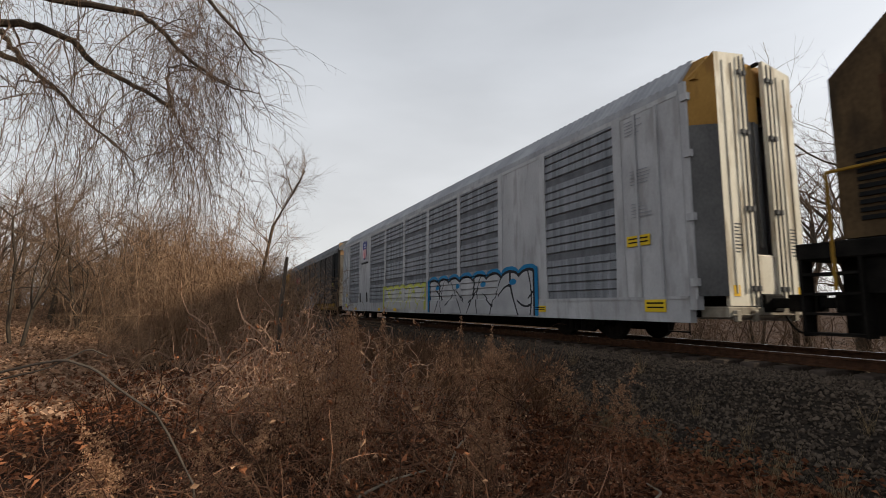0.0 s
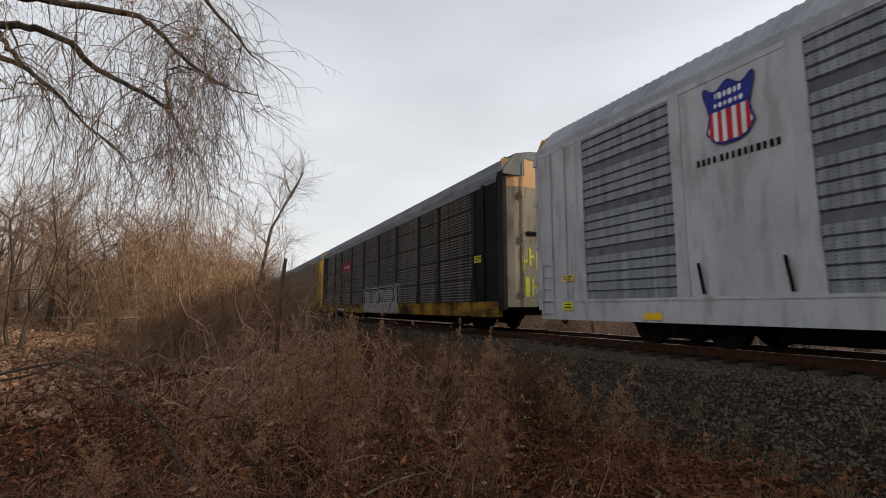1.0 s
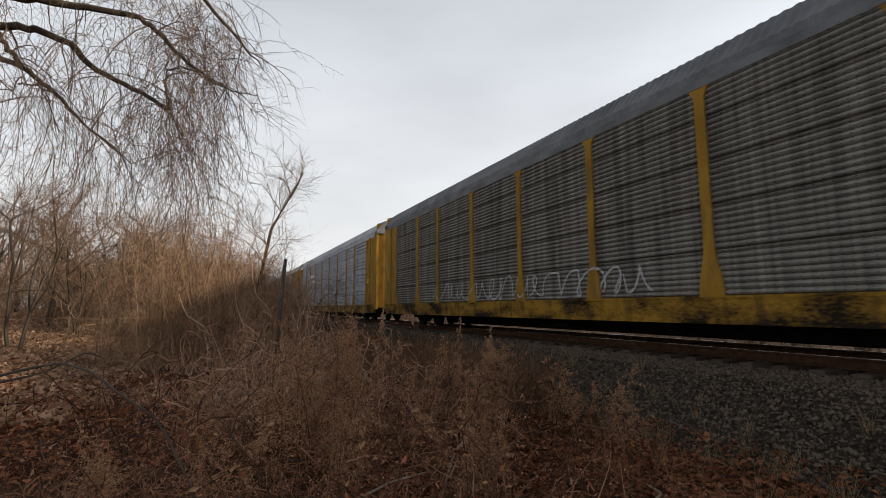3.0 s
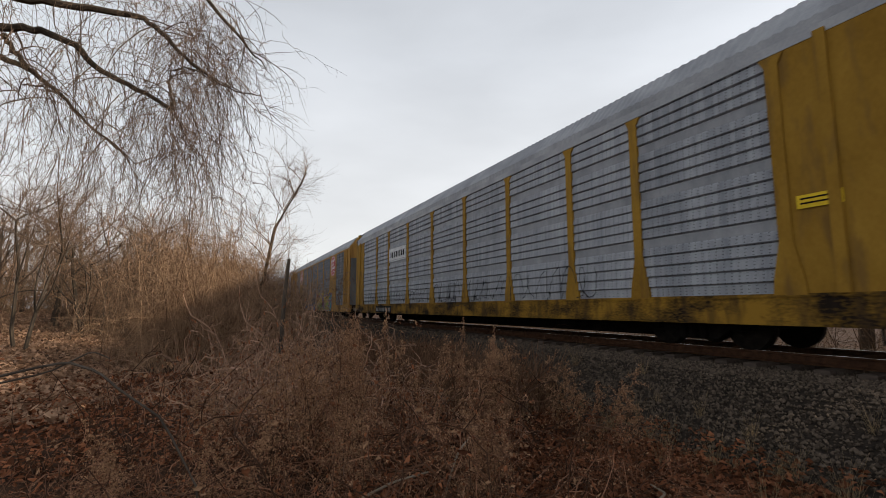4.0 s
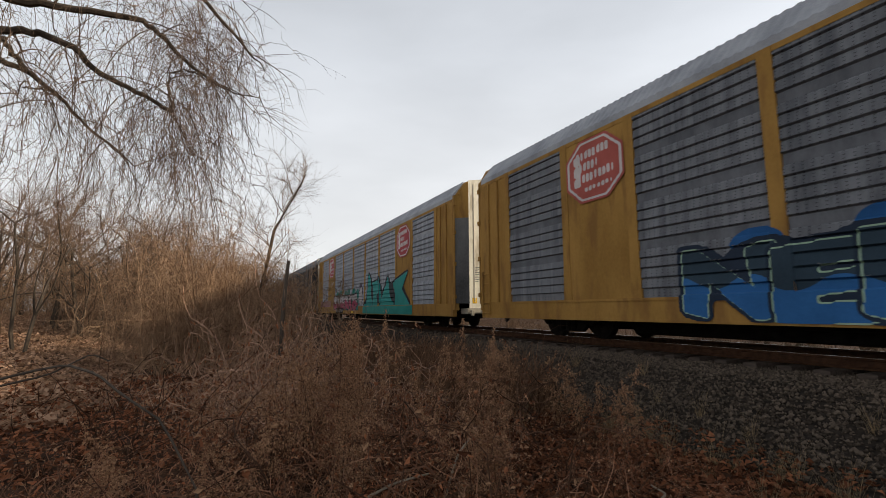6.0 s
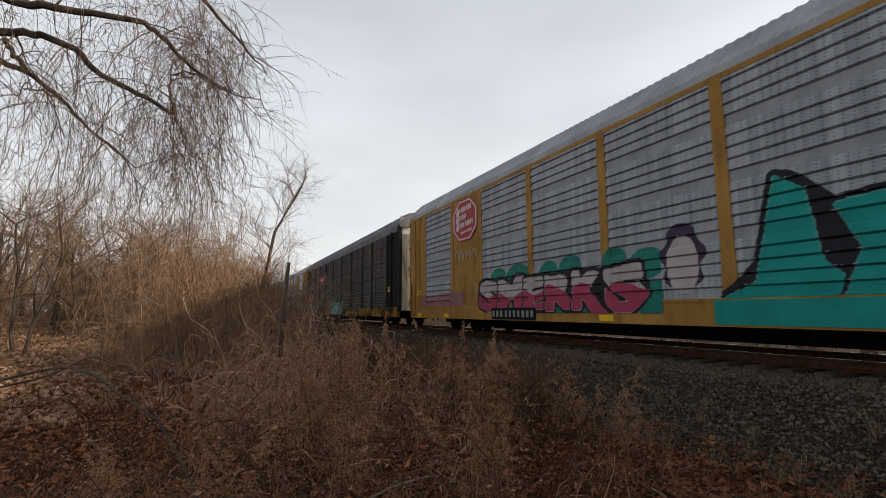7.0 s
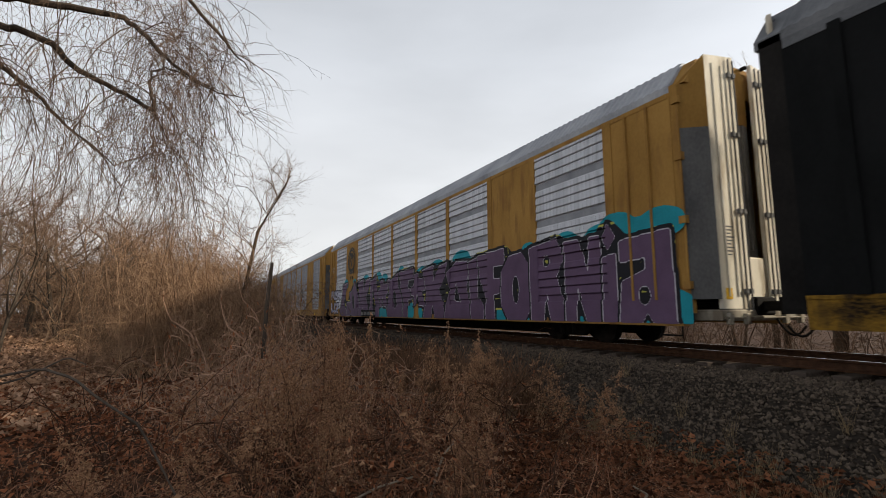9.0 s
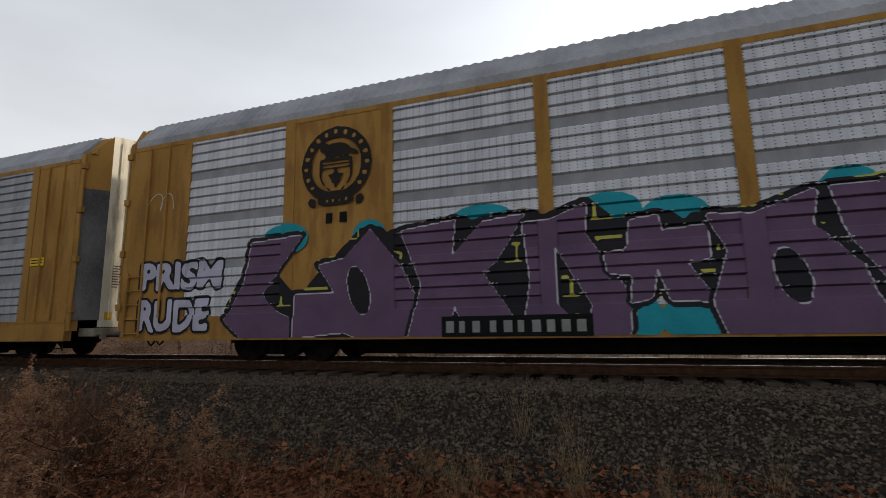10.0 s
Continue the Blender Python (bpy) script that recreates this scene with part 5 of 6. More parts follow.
# ---- plants: thin tapered stems and small blades, gathered into one mesh ----
class Growth:
    def __init__(self, seed):
        self.v, self.f, self.m, self.count = [], [], [], 0
        self.rng = np.random.RandomState(seed)

    def stem(self, pts, r0, r1, mat=0, sides=3):
        pts = np.asarray(pts, float)
        n = len(pts)
        d = np.gradient(pts, axis=0)
        d /= np.linalg.norm(d, axis=1, keepdims=True) + 1e-9
        ref = np.where(np.abs(d[:, 2:3]) > 0.9, np.array([[1.0, 0, 0]]), np.array([[0, 0, 1.0]]))
        a = np.cross(d, ref)
        a /= np.linalg.norm(a, axis=1, keepdims=True) + 1e-9
        b = np.cross(d, a)
        r = np.linspace(r0, r1, n)[:, None]
        rings = [pts + r * (a * math.cos(k * 2 * math.pi / sides) + b * math.sin(k * 2 * math.pi / sides)) for k in range(sides)]
        self.v.append(np.stack(rings, 1).reshape(-1, 3))
        f = []
        for i in range(n - 1):
            for k in range(sides):
                p, q = self.count + i * sides + k, self.count + i * sides + (k + 1) % sides
                f.append((p, q, q + sides, p + sides))
        self.f += f
        self.m += [mat] * len(f)
        self.count += n * sides

    def blade(self, at, along, across, mat=1):
        """A folded leaf of two small faces."""
        at, along, across = np.asarray(at, float), np.asarray(along, float), np.asarray(across, float)
        lift = np.cross(along, across)
        lift = lift / (np.linalg.norm(lift) + 1e-9) * np.linalg.norm(across) * 0.6
        self.v.append(np.array([at, at + along * 0.5 + across + lift, at + along, at + along * 0.5 - across + lift]))
        c = self.count
        self.f += [(c, c + 1, c + 2), (c, c + 2, c + 3)]
        self.m += [mat] * 2
        self.count += 4

    def unit(self, up=0.0):
        d = self.rng.normal(size=3)
        d[2] += up
        return d / (np.linalg.norm(d) + 1e-9)

    def mesh(self, name, mats, ):
        return mesh_of(name, np.concatenate(self.v), self.f, mats, self.m)


def arc(start, way, length, droop, n, rng, wobble=0.03):
    """A stem's line: sets out one way and bends down by droop."""
    pts, d = [np.array(start, float)], np.array(way, float)
    d /= np.linalg.norm(d)
    step = length / n
    for _ in range(n):
        d = d + np.array([0, 0, -droop / n]) + rng.normal(size=3) * wobble
        d /= np.linalg.norm(d)
        pts.append(pts[-1] + d * step)
    return pts


def bramble(seed, canes, tall, leafy, cane="cane", bold=1.0):
    """A tangle of arching canes with side shoots; its curled dead leaves and dry seed come as a second mesh."""
    g, dead = Growth(seed), Growth(seed + 50)
    r = g.rng
    for _ in range(canes):
        a = r.uniform(0, 6.283)
        base = (r.normal() * 0.35, r.normal() * 0.35, -0.08)
        lean = r.uniform(0.1, 1.1)
        line = arc(base, (math.cos(a) * lean, math.sin(a) * lean, 1.0), r.uniform(0.55, 1.4) * tall, r.uniform(0.6, 3.4), 7, r, 0.34)
        w = r.uniform(0.0022, 0.0062) if r.rand() < 0.88 else r.uniform(0.007, 0.010)
        w *= bold
        g.stem(line, w, w * 0.4)
        for k in range(2, 8):
            for _ in range(2):
                if r.rand() < 0.75:
                    tw = arc(line[k], g.unit(0.25), r.uniform(0.10, 0.42), r.uniform(-0.3, 1.0), 3, r, 0.28)
                    g.stem(tw, w * 0.45, w * 0.22)
                    for q in tw[1:]:
                        for _ in range(r.poisson(leafy)):
                            s = r.uniform(0.009, 0.026) * bold
                            dead.blade(q + r.normal(size=3) * 0.02, g.unit(-0.2) * s * 1.7, g.unit() * s * 0.5, 0 if r.rand() < 0.62 else 1)
    return g.mesh("canes", [M[cane]]), dead.mesh("dead_leaves", [M["litter"], M["seed"]])


def weed(seed):
    """Dead stalks that fork near the top into arching plumes, thick with dry seed."""
    g = Growth(seed)
    r = g.rng
    for _ in range(3):
        line = arc((r.normal() * 0.10, r.normal() * 0.10, -0.05), (r.normal() * 0.15, r.normal() * 0.15, 1), r.uniform(0.75, 1.05), 0.2, 9, r, 0.05)
        g.stem(line, 0.005, 0.002)
        for k in range(3, 10):
            for _ in range(3):
                tw = arc(line[k], g.unit(0.9), r.uniform(0.10, 0.34) * (1.3 - k / 12), r.uniform(0.3, 1.4), 5, r, 0.12)
                g.stem(tw, 0.0022, 0.001)
                for q in tw[1:]:
                    for _ in range(7):
                        s = r.uniform(0.009, 0.023)
                        g.blade(q + r.normal(size=3) * 0.012, g.unit() * s, g.unit() * s * 0.5, 1)
    return g.mesh("weed_stalk", [M["cane"], M["seed"]])


def grass_tuft(seed, mat="straw", blades=34, wide=0.0024):
    g = Growth(seed)
    r = g.rng
    for _ in range(blades):
        a = r.uniform(0, 6.283)
        line = arc((r.normal() * 0.06, r.normal() * 0.06, -0.03), (math.cos(a) * 0.25, math.sin(a) * 0.25, 1), r.uniform(0.3, 1.0), r.uniform(0.1, 1.1), 5, r, 0.05)
        g.stem(line, wide, wide / 3)
    return g.mesh("grass_tuft", [M[mat]])


def branching(g, start, way, length, radius, level, droop=0.0, twig_mat=0, split=(3, 5), up=0.25):
    """Limbs that fork into finer limbs."""
    r = g.rng
    line = arc(start, way, length, droop, 6, r, 0.10)
    g.stem(line, radius, radius * 0.45, twig_mat if radius < 0.03 else 0, 5 if radius > 0.02 else 3)
    if level == 0:
        return
    for _ in range(r.randint(*split) + (1 if level > 1 else 0)):
        k = r.randint(2, 7)
        d = np.array(line[min(k, 6)]) - np.array(line[k - 1])
        d = d / (np.linalg.norm(d) + 1e-9) + g.unit(up) * 0.85
        branching(g, line[k if k < 7 else 6], d, length * r.uniform(0.45, 0.75), radius * r.uniform(0.35, 0.55), level - 1, droop * 0.6, twig_mat, split, up)


def bare_tree(seed, tall, level=4, mats=None, stems=1, lean=0.1):
    g = Growth(seed)
    r = g.rng
    for _ in range(stems):
        branching(g, (r.normal() * 0.15 * stems, r.normal() * 0.15 * stems, -0.1), (r.normal() * lean, r.normal() * lean, 1), tall * 0.6 * r.uniform(0.8, 1.1), 0.014 * tall / math.sqrt(stems), level, -0.1, 1)
    return g.mesh("bare_tree", mats or [M["bark"], M["twig"]])


def thicket(seed, mat):
    """Many thin upright stems laced with vines."""
    g = Growth(seed)
    r = g.rng
    for _ in range(30):
        a = r.uniform(0, 6.283)
        base = (r.normal() * 0.7, r.normal() * 0.7, -0.1)
        line = arc(base, (math.cos(a) * 0.25, math.sin(a) * 0.25, 1), r.uniform(1.6, 4.2), r.uniform(-0.2, 0.9), 10, r, 0.13)
        w = r.uniform(0.006, 0.018)
        g.stem(line, w, w * 0.3)
        for k in range(1, 11):
            for _ in range(3):
                tw = arc(line[k], g.unit(0.15), r.uniform(0.25, 0.9), r.uniform(-0.2, 1.8), 4, r, 0.28)
                v = r.uniform(0.0025, 0.006)
                g.stem(tw, v, v * 0.4)
                if r.rand() < 0.8:
                    g.stem(arc(tw[2], g.unit(-0.2), r.uniform(0.2, 0.55), 1.0, 3, r, 0.3), v * 0.7, v * 0.35)
    for _ in range(16):                                   # vines that cross from stem to stem
        p = (r.normal() * 0.8, r.normal() * 0.8, r.uniform(0.8, 3.2))
        g.stem(arc(p, g.unit(0.2), r.uniform(1.0, 2.4), 1.6, 9, r, 0.22), 0.007, 0.003)
    return g.mesh("thicket", [mat])


def litter(count, x0, x1, y0, y1, seed, size, mat="litter"):
    g = Growth(seed)
    r = g.rng
    for _ in range(count):
        x, y = r.uniform(x0, x1), r.uniform(y0, y1)
        z = max(ground_z(x, y), bed_z(y) if y > 4.7 else -9) + r.uniform(0.005, 0.05)
        a, s = r.uniform(0, 6.283), r.uniform(*size)
        g.blade((x, y, z), (math.cos(a) * s * 1.7, math.sin(a) * s * 1.7, r.normal() * s * 0.5), (-math.sin(a) * s * 0.55, math.cos(a) * s * 0.55, r.normal() * s * 0.3), 0)
    return g.mesh("leaf_litter", [M[mat]])


tagged(link("leaf_litter", litter(12000, -10, 2.0, 1.0, 5.4, 11, (0.022, 0.062))), "fallen red-brown dead leaves on the soil", "leaf litter", kind="stuff")
tagged(link("leaf_litter", litter(56000, -34, -9, -13, -2.0, 12, (0.04, 0.10), "dry_mat")), "tan dead leaves and flattened grass in the clearing", "leaf litter", kind="stuff")
tagged(link("leaf_litter", litter(15000, -14, -6, -9, 1.5, 14, (0.03, 0.075))), "fallen brown leaves between brush and clearing", "leaf litter", kind="stuff")

tagged(link("leaf_litter", litter(8000, -6.5, 0.6, 2.6, 5.0, 13, (0.025, 0.055))), "thick carpet of red-brown leaves by the ballast", "leaf litter", kind="stuff")

# tops of the brush, as an angle over the horizon for each bearing from the eye
BEARING = [20, 30, 40, 46, 50, 56, 61, 68, 75, 80, 84, 88, 92, 96, 100, 104, 112, 125]
SKYLINE = [-22, -19, -15, -11, -8, -5.5, -3.4, -2.0, -0.8, 1.4, 3.4, 3.2, 1.8, -0.6, -4.2, -5.6, -7, -8]
BRAMBLES = [bramble(100 + k, 54, 1.0, 0.62, bold=1.35) for k in range(5)]
MOUND = [bramble(130 + k, 36, 1.0, 0.40, "cane_grey", 1.7) for k in range(4)]
rng = random.Random(5)
spots = []
for ring, d in enumerate((2.7, 3.3, 3.9, 4.6, 5.3, 6.1, 7.0, 8.0, 9.2, 10.6, 12.2, 14.0)):
    step = 0.78 / d if d < 6 else 0.95 / d
    a = radians(34 + rng.uniform(0, 4))
    while a < radians(116):
        spots.append((a + rng.uniform(-0.3, 0.3) * step, d * rng.uniform(0.95, 1.05)))
        a += step * 1.5
for a, d in spots:
    x, y = -math.sin(a) * d, math.cos(a) * d
    if y > 4.4 - 0.05 * max(0, -x - 8) or (math.degrees(a) > 97 and d > 6.5) or (math.degrees(a) > 92 and d > 10.5):
        continue
    top = float(np.interp(math.degrees(a), BEARING, SKYLINE))
    room = EYE[2] + d * math.tan(radians(top)) - GROUND
    s = min(room * 0.95, rng.uniform(0.5, 1.25)) if d < 6 else room * rng.uniform(0.5, 1.08)
    if s < 0.22:
        continue
    ob = new("bramble_bush")
    ob.matrix_basis = Matrix.LocRotScale((x, y, ground_z(x, y)), Euler((0, 0, rng.uniform(0, 6.283))), (min(1.15, max(s, 0.6)), min(1.15, max(s, 0.6)), s))
    pick = BRAMBLES[rng.randrange(5)] if d < 6.6 else MOUND[rng.randrange(4)]
    link("cane_tangle", pick[0], ob)
    tagged(link("dead_leaf_cover", pick[1], ob), kind="stuff")
    tagged(ob, "leafless reddish-brown bramble tangle with dead leaves", "bush", "brush beside the track")

WEEDS = [weed(200 + k) for k in range(3)]
more = [(-math.sin(a) * d, math.cos(a) * d, rng.uniform(0.7, 1.05)) for a, d in ((radians(rng.uniform(58, 102)), rng.uniform(3.8, 6.8)) for _ in range(9))]
for x, y, h in (*more, (-5.95, 1.55, 1.65), (-5.6, 1.7, 1.6), (-6.15, 1.5, 1.5), (-5.3, 1.2, 1.35), (-5.5, 2.3, 1.3), (-6.1, 3.1, 1.5), (-5.9, 3.3, 1.4), (-5.6, 3.5, 1.3), (-5.2, 2.9, 1.2), (-5.2, 3.95, 1.05), (-4.7, 4.1, 1.0), (-4.4, 4.3, 0.95), (-4.6, 0.4, 1.2), (-4.9, 0.8, 1.3), (-6.4, 0.9, 1.5)):
    ob = link("weed_stalk", WEEDS[rng.randrange(3)], None, "", Matrix.LocRotScale((x, y, ground_z(x, y)), Euler((0, 0, rng.uniform(0, 6.283))), (1, 1, h)))
    tagged(ob, "dead goldenrod stalk with pale dry seed plumes", "weed", "weeds among the brush")

TUFTS = [grass_tuft(300 + k) for k in range(4)]
for k in range(120):
    x = rng.uniform(-9.5, 1.5)
    y = rng.gauss(4.75, 0.4)
    s = rng.uniform(0.25, 0.6)
    if rng.random() < 0.07:
        y, s = rng.uniform(5.0, 6.6), rng.uniform(0.4, 1.0)
    ob = link("grass_tuft", TUFTS[k % 4], None, "", Matrix.LocRotScale((x, y, max(ground_z(x, y), bed_z(y) if y > 4.7 else -9)), Euler((0, 0, rng.uniform(0, 6.283))), (s, s, s)))
    tagged(ob, "dry straw-coloured grass tuft at the ballast's foot", "grass", "dry grass tufts")

BROWN_TUFTS = [grass_tuft(320 + k, "brown_grass", 60, 0.0052) for k in range(4)]
for k in range(150):                 # rank brown grass along the foot of the bank
    x, y, s = rng.uniform(-17.0, -6.6), rng.uniform(3.7, 5.2), rng.uniform(0.75, 1.25)
    ob = link("grass_tuft", BROWN_TUFTS[k % 4], None, "", Matrix.LocRotScale((x, y, max(ground_z(x, y), bed_z(y) if y > 4.7 else -9)), Euler((0, 0, rng.uniform(0, 6.283))), (s * 1.5, s * 1.5, s)))
    tagged(ob, "tall dead brown grass at the foot of the bank", "grass", "rank grass along the bank")

# thicket and bare trees beyond the clearing
THICKETS = [thicket(400 + k, M["twig" if k % 2 else "vine"]) for k in range(4)]
for k in range(40):
    a = radians(rng.uniform(85.5, 98.5))
    d = rng.uniform(22, 31)
    tall = rng.uniform(0.6, 0.85) if math.degrees(a) < 88 else rng.uniform(0.7, 1.05)
    x, y = -math.sin(a) * d, math.cos(a) * d
    ob = link("thicket_shrub", THICKETS[k % 4], None, "", Matrix.LocRotScale((x, y, ground_z(x, y)), Euler((0, 0, rng.uniform(0, 6.283))), (1.7, 1.7, tall * d / 19)))
    tagged(ob, "dense leafless thicket laced with dry vines", "shrub", "thicket past the clearing")
for k, (bearing, d, tall) in enumerate(((84.5, 17.5, 0.62), (86.0, 16.5, 0.80), (87.5, 17.0, 0.88), (89.0, 15.5, 0.98), (90.2, 16.5, 1.06), (91.4, 15.0, 1.08), (92.6, 16.0, 1.08), (93.8, 15.2, 1.0), (95.2, 16.5, 0.86), (96.8, 17.0, 0.74), (90.8, 14.0, 0.95), (93.2, 14.2, 0.9))):
    a = radians(bearing)
    x, y = -math.sin(a) * d, math.cos(a) * d
    ob = link("thicket_shrub", THICKETS[k % 2 * 2], None, "", Matrix.LocRotScale((x, y, ground_z(x, y)), Euler((0, 0, rng.uniform(0, 6.283))), (0.85, 0.85, tall * 1.2)))
    tagged(ob, "tall reddish thicket draped in dry vines", "shrub", "thicket past the clearing")
for k in range(22):
    a = radians(rng.uniform(98, 118))
    d = rng.uniform(30, 46)
    ob = link("thicket_shrub", THICKETS[k % 4], None, "", Matrix.LocRotScale((-math.sin(a) * d, math.cos(a) * d, ground_z(-math.sin(a) * d, math.cos(a) * d)), Euler((0, 0, rng.uniform(0, 6.283))), (1.5, 1.5, rng.uniform(0.9, 1.3))))
    tagged(ob, "dense leafless thicket laced with dry vines", "shrub", "thicket past the clearing")

for k in range(26):
    x = -46 + k * 2.3 + rng.uniform(-0.8, 0.8)
    lift = 1.5 if -14 < x < 2 else 1.0
    ob = link("thicket_shrub", THICKETS[1 + 2 * (k % 2)], None, "", Matrix.LocRotScale((x, 16.5 + rng.uniform(-1.2, 2.0), GROUND), Euler((0, 0, rng.uniform(0, 6.283))), (1.2, 1.2, lift * rng.uniform(0.5, 0.85))))
    tagged(ob, "leafless brush on the far side of the track", "shrub", "brush beyond the track")

TREES = [bare_tree(500 + k, 8.0, 4, stems=1 + k % 2) for k in range(4)]


def plant_tree(x, y, s, k, label="bare winter tree with thin branches"):
    ob = link("bare_tree", TREES[k % 4], None, "", Matrix.LocRotScale((x, y, ground_z(x, y)), Euler((0, 0, rng.uniform(0, 6.283))), (s, s, s)))
    tagged(ob, label, "tree", "bare trees")


for k in range(16):
    a = radians(rng.uniform(94, 116))
    d = rng.uniform(20, 44)
    plant_tree(-math.sin(a) * d, math.cos(a) * d, rng.uniform(0.6, 1.0) * d / 34 + 0.15, k)
for k, (x, y, s) in enumerate(((-19.0, -5.6, 0.8), (-23.0, -7.9, 0.75))):
    plant_tree(x, y, s, 2 * k + 1, "bare thin-stemmed tree standing in the clearing")
for k, (x, y, s) in enumerate(((-9.2, 17.2, 1.2), (-7.8, 17.6, 1.1), (-8.6, 18.6, 1.25), (-6.8, 19.2, 1.15), (-10.4, 18.8, 1.1), (-12.5, 20, 0.9), (-3.5, 19, 0.75), (2, 21, 0.8), (9, 20, 0.8), (-17, 19, 0.8), (-24, 22, 0.9), (-34, 22, 0.8), (16, 22, 0.8))):
    plant_tree(x, y, s, k, "bare winter tree beyond the track")
for k in range(14):
    plant_tree(-95 - k * 11, 16 + 5 * math.sin(k * 2.1), 0.85, k, "far bare tree along the line")
for k in range(10):
    plant_tree(-70 - k * 16, 2 - 2 * (k % 3), 0.8, k, "far bare tree along the line")

g = Growth(77)
g.stem([(-17.0, 0.95, -0.95), (-16.95, 1.15, 1.5), (-16.7, 1.45, 3.4), (-16.35, 2.05, 4.6), (-16.2, 2.35, 5.3)], 0.075, 0.02, 0, 6)
for z, y, s in ((1.6, 1.17, 1.5), (2.2, 1.26, 1.5), (2.8, 1.35, 1.5), (3.4, 1.45, 1.4), (4.0, 1.75, 1.3), (4.6, 2.05, 1.0), (5.1, 2.3, 0.7)):
    for _ in range(3):
        branching(g, (-16.75, y, z), (g.rng.normal() * 0.3, g.rng.uniform(-0.7, 0.9), 0.9), s, 0.018, 3, 0.1, 1, (3, 5), 0.2)
tagged(link("leaning_tree", g.mesh("leaning_tree", [M["bark"], M["twig"]])), "small bare leaning tree at the brush's edge", "tree")

g = Growth(78)
g.stem([(-10.95, 1.15, -0.95), (-10.93, 1.2, 0.9), (-10.9, 1.27, 1.82)], 0.05, 0.035, 0, 7)
for x, y, h in ((-9.4, 0.75, 1.9), (-9.7, 1.15, 2.0), (-9.2, 1.45, 1.85), (-10.1, 1.55, 1.9), (-8.6, 1.05, 1.75), (-8.9, 0.45, 1.8), (-10.2, 0.85, 2.05)):
    ob = new("bramble_bush")
    ob.matrix_basis = Matrix.LocRotScale((x, y, ground_z(x, y)), Euler((0, 0, rng.uniform(0, 6.283))), (1.0, 1.0, h))
    pick = MOUND[rng.randrange(4)]
    link("cane_tangle", pick[0], ob)
    tagged(link("dead_leaf_cover", pick[1], ob), kind="stuff")
    tagged(ob, "high leafless bramble tangle round a dead trunk", "bush", "brush beside the track")
tagged(link("dead_snag", g.mesh("dead_snag", [M["post_wood"]])), "broken dark dead trunk standing in brush", "snag")

# ---- the large tree whose limbs hang over the brush ----
def smooth_line(pts, n):
    pts = np.asarray(pts, float)
    t = np.linspace(0, len(pts) - 1, n)
    return np.stack([np.interp(t, np.arange(len(pts)), pts[:, k]) for k in range(3)], 1)


big = tagged(new("weeping_tree"), "large bare tree with arching limbs and hanging whips", "tree")
g = Growth(89)
g.stem(smooth_line([(-8.0, -4.3, -1.0), (-7.95, -4.35, 1.5), (-7.75, -4.4, 3.2), (-7.4, -4.3, 4.4), (-7.2, -4.2, 6.0)], 10), 0.26, 0.15, 0, 10)
link("trunk", g.mesh("trunk", [M["bark"]]), big)
g = Growth(90)
r = g.rng
BOUGHS = [
    ([(-7.6, -4.34, 3.7), (-7.38, -3.33, 4.2), (-7.29, -2.68, 4.19), (-7.27, -2.34, 4.24), (-7.22, -1.92, 4.14), (-7.3, -1.61, 3.86), (-7.35, -1.16, 3.69), (-7.36, -0.76, 3.51)], 0.060, 0.026),
    ([(-7.5, -4.32, 4.0), (-7.21, -3.21, 4.64), (-7.02, -2.35, 4.49), (-6.94, -1.82, 4.5), (-6.95, -1.16, 4.54), (-6.97, -0.9, 4.37), (-7.05, -0.55, 4.04), (-7.07, -0.1, 3.82), (-7.0, 0.3, 3.76)], 0.065, 0.006),
    ([(-7.8, -4.38, 3.1), (-7.69, -3.44, 3.91), (-7.69, -2.79, 3.98), (-7.8, -2.53, 3.94), (-7.99, -2.19, 3.72), (-8.18, -1.89, 3.39), (-8.42, -1.33, 2.94)], 0.055, 0.010),
    ([(-7.35, -4.28, 4.4), (-7.02, -3.2, 5.38), (-7.02, -2.15, 5.6), (-7.11, -1.24, 5.42), (-7.1, -0.54, 5.21), (-7.21, 0.07, 4.65), (-7.35, 0.41, 4.36)], 0.070, 0.008),
    ([(-7.7, -2.79, 4.3), (-7.72, -2.65, 4.1), (-7.8, -2.53, 3.94)], 0.035, 0.03),
    ([(-7.99, -2.19, 3.72), (-7.9, -2.45, 3.74), (-7.85, -2.6, 3.73), (-7.86, -2.62, 3.5)], 0.016, 0.005),
    ([(-7.36, -0.76, 3.51), (-7.35, -0.82, 3.75), (-7.34, -0.85, 3.98), (-7.3, -0.74, 4.12), (-7.25, -0.5, 4.08), (-7.2, -0.2, 3.9)], 0.020, 0.008),
]
drops = []
for pts, r0, r1 in BOUGHS:
    line = smooth_line(pts, len(pts) * 4)
    line[1:-1] += r.normal(size=(len(line) - 2, 3)) * 0.012
    limb = Growth(1)
    limb.stem(line, r0, r1, 0, 7)
    link("limb", limb.mesh("limb", [M["bark"]]), big)
    for k in range(3, len(line)):
        drops.append(line[k])
# forks off the limbs
for _ in range(70):
    p = drops[r.randint(len(drops))]
    branching(g, p, (r.normal() * 0.5, r.uniform(-0.4, 0.9), r.uniform(-0.5, 0.6)), r.uniform(0.5, 1.2), 0.010, 2, 1.1, 1, (2, 4), -0.2)
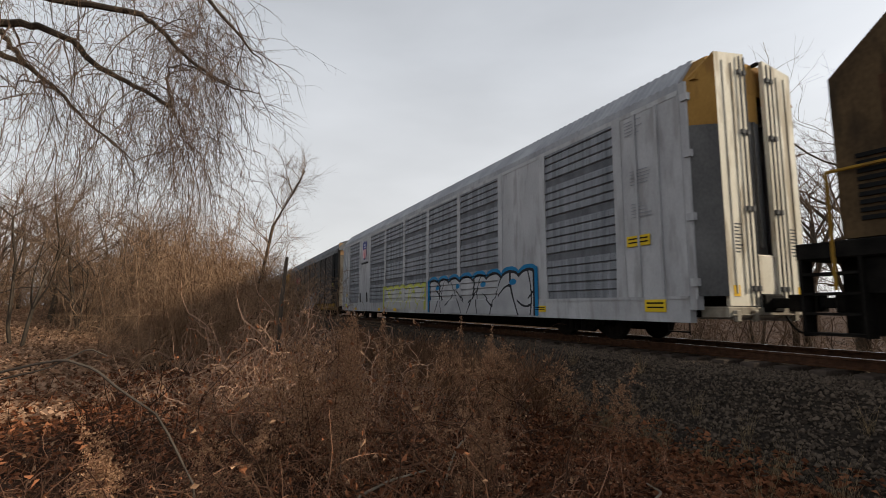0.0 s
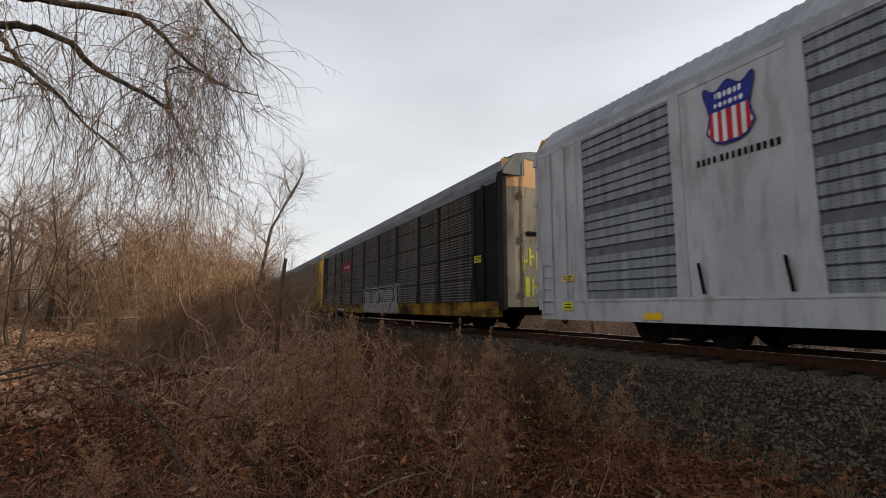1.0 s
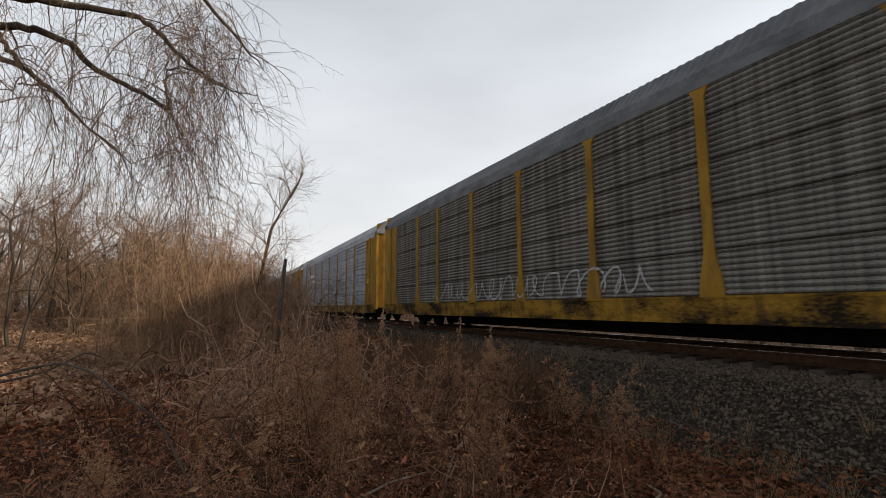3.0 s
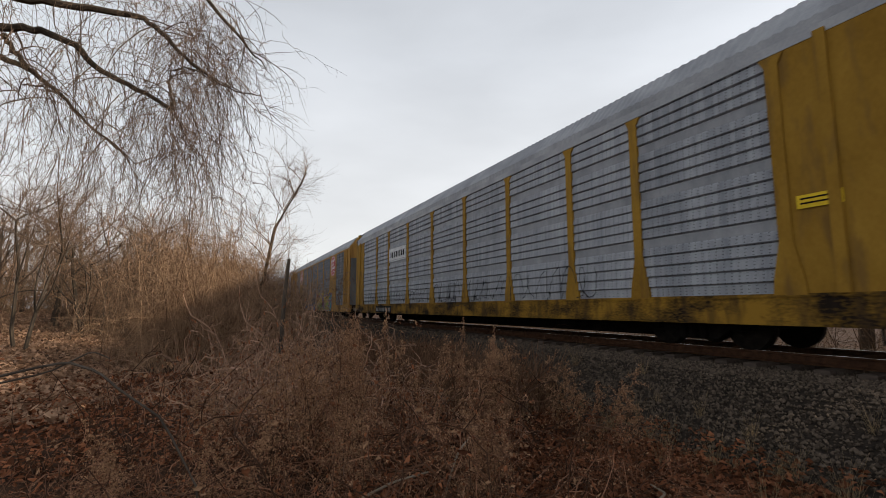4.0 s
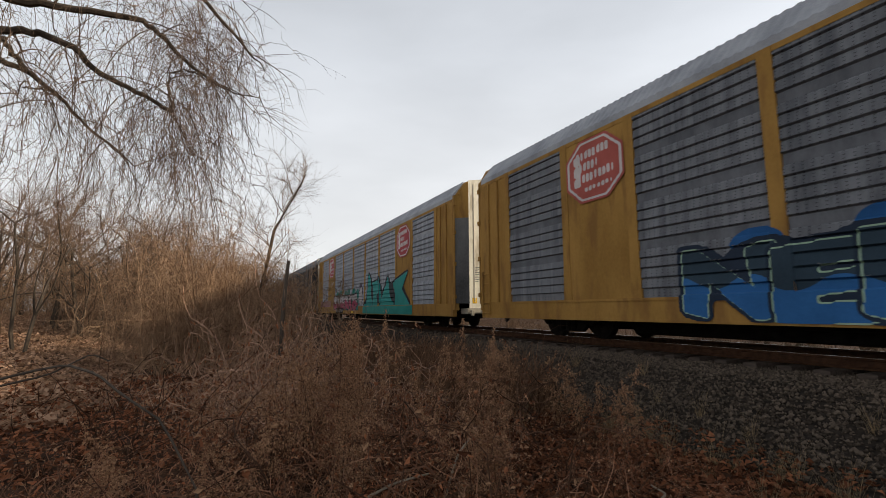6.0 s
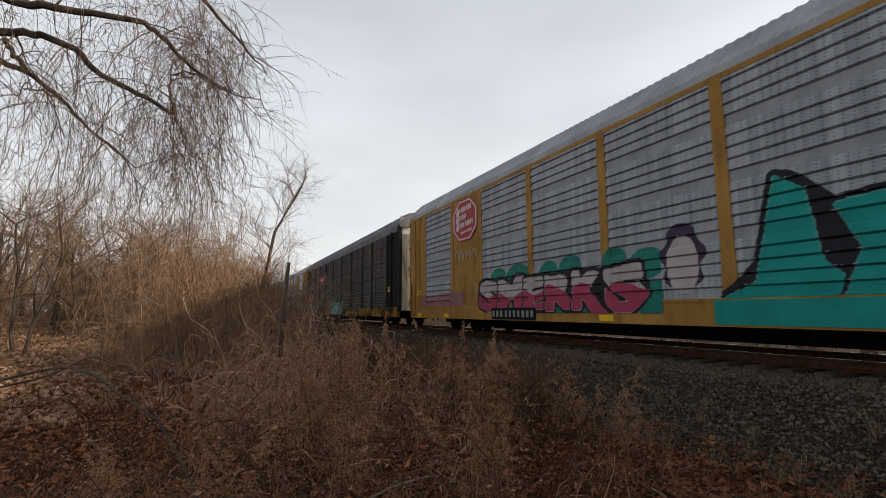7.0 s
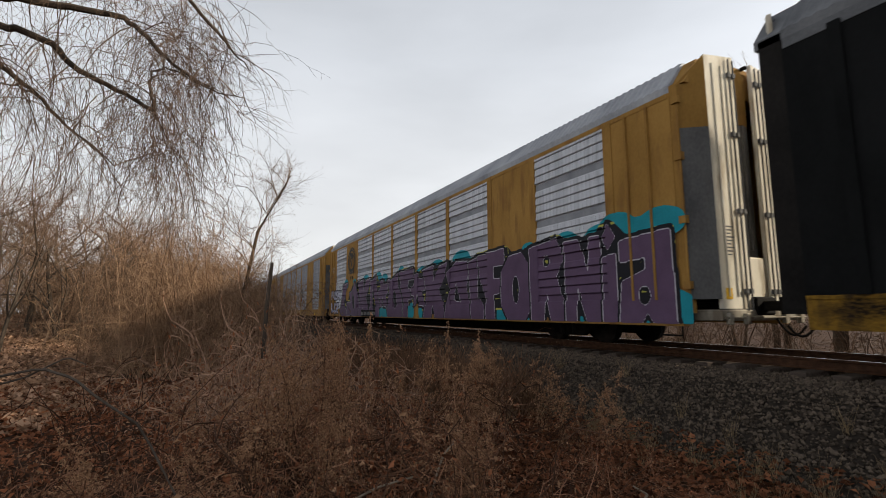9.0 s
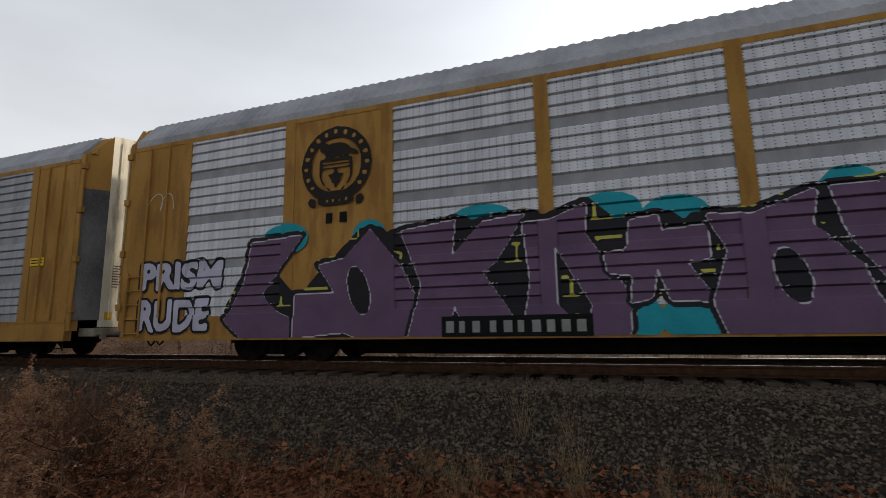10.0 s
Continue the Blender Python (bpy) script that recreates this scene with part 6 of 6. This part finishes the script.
# hanging whips, thickest where the limbs end
for k in range(500):
    if r.rand() < 0.5:
        y = min(-0.1, r.normal() * 0.36 - 0.55)
        x, z = -7.3 + r.normal() * 0.5, r.uniform(2.7, 5.3)
        long = r.uniform(0.6, 2.2)
    else:
        y = r.uniform(-3.2, 0.0)
        x, z = -7.4 + r.normal() * 0.6, r.uniform(3.2, 5.6)
        long = r.uniform(0.6, 2.2)
    line = arc((x, y, z), (r.normal() * 0.6, r.normal() * 0.6, r.uniform(-1.0, 0.3)), long, r.uniform(1.0, 4.5), 12, r, 0.21)
    w = r.uniform(0.0025, 0.0065)
    g.stem(line, w, w * 0.4, 1)
    for q in range(2, 13):
        if r.rand() < 0.6:
            g.stem(arc(line[q], g.unit(-0.25), r.uniform(0.10, 0.5), r.uniform(0.0, 1.6), 5, r, 0.3), w * 0.6, w * 0.25, 1)
for k in range(110):
    y = r.uniform(-2.6, -0.1)
    line = arc((-7.4 + r.normal() * 0.6, y, r.uniform(2.6, 3.6)), (r.normal() * 0.2, r.normal() * 0.2, -1.0), r.uniform(0.6, 1.7), 0.6, 10, r, 0.13)
    g.stem(line, 0.0045, 0.0018, 1)
    for q in range(3, 10, 2):
        g.stem(arc(line[q], g.unit(-0.4), r.uniform(0.10, 0.4), 0.8, 4, r, 0.3), 0.0024, 0.001, 1)
# fringe that reaches out to the side
for k in range(55):
    z = r.uniform(3.3, 5.2)
    line = arc((-7.2 + r.normal() * 0.3, -0.35 + r.normal() * 0.2, z), (r.normal() * 0.3, 1.0, r.uniform(-0.9, 0.2)), r.uniform(0.15, 0.45), r.uniform(0.5, 2.2), 6, r, 0.14)
    g.stem(line, 0.0035, 0.0013, 1)
    for q in range(2, 6):
        g.stem(arc(line[q], g.unit(0), r.uniform(0.1, 0.35), 0.6, 3, r, 0.2), 0.002, 0.001, 1)
link("crown", g.mesh("crown", [M["bark"], M["twig"]]), big, "dense tangle of hanging twigs")

# ---- fallen and arching sticks ----
g = Growth(91)
g.stem(smooth_line([(-4.5, -2.2, -0.3), (-4.36, -1.39, 0.28), (-4.32, -1.2, 0.33), (-4.27, -0.99, 0.37), (-4.2, -0.79, 0.3), (-4.11, -0.63, 0.17), (-4.01, -0.35, -0.03), (-3.9, -0.1, -0.5), (-3.88, -0.05, -0.95)], 24), 0.011, 0.007, 0, 6)
g.stem(smooth_line([(-4.36, -1.45, 0.22), (-4.3, -1.1, 0.30), (-4.28, -0.85, 0.44), (-4.3, -0.74, 0.38)], 12), 0.008, 0.004, 0, 5)
tagged(link("arching_cane", g.mesh("arching_cane", [M["post_wood"]])), "brown arching dead cane over the brush", "cane")
for k, pts in enumerate(([(-3.65, 0.9, -0.85), (-3.71, 1.01, -0.68), (-3.76, 1.3, -0.61), (-3.76, 1.59, -0.58)], [(-3.93, 1.8, -0.9), (-3.96, 1.95, -0.53), (-4.03, 2.12, -0.42), (-3.99, 2.22, -0.44)], [(-3.0, 3.2, -0.86), (-3.1, 3.5, -0.82), (-3.35, 3.6, -0.84)])):
    g = Growth(92 + k)
    g.stem(smooth_line(pts, 12), 0.013, 0.007, 0, 6)
    tagged(link("dead_stick", g.mesh("dead_stick", [M["pale_stick"]])), "weathered pale dead stick on the ground", "stick", "dead sticks")

# ---- what moves ----
def motions():
    for k, car in enumerate(train):
        x = HEAD - LENGTH - (k - 1) * PITCH + OFFSET[k]
        walk(car, [(t, pose(x + SPEED * t, TRACK_Y, 0)) for t in range(0, 11)])
    for wheel, way in WHEELS:
        at = wheel.matrix_basis.translation.copy()
        walk(wheel, [(f / FPS, pose(*at, 0, way * 85.0 * f, 0)) for f in range(0, 301)])


motions()
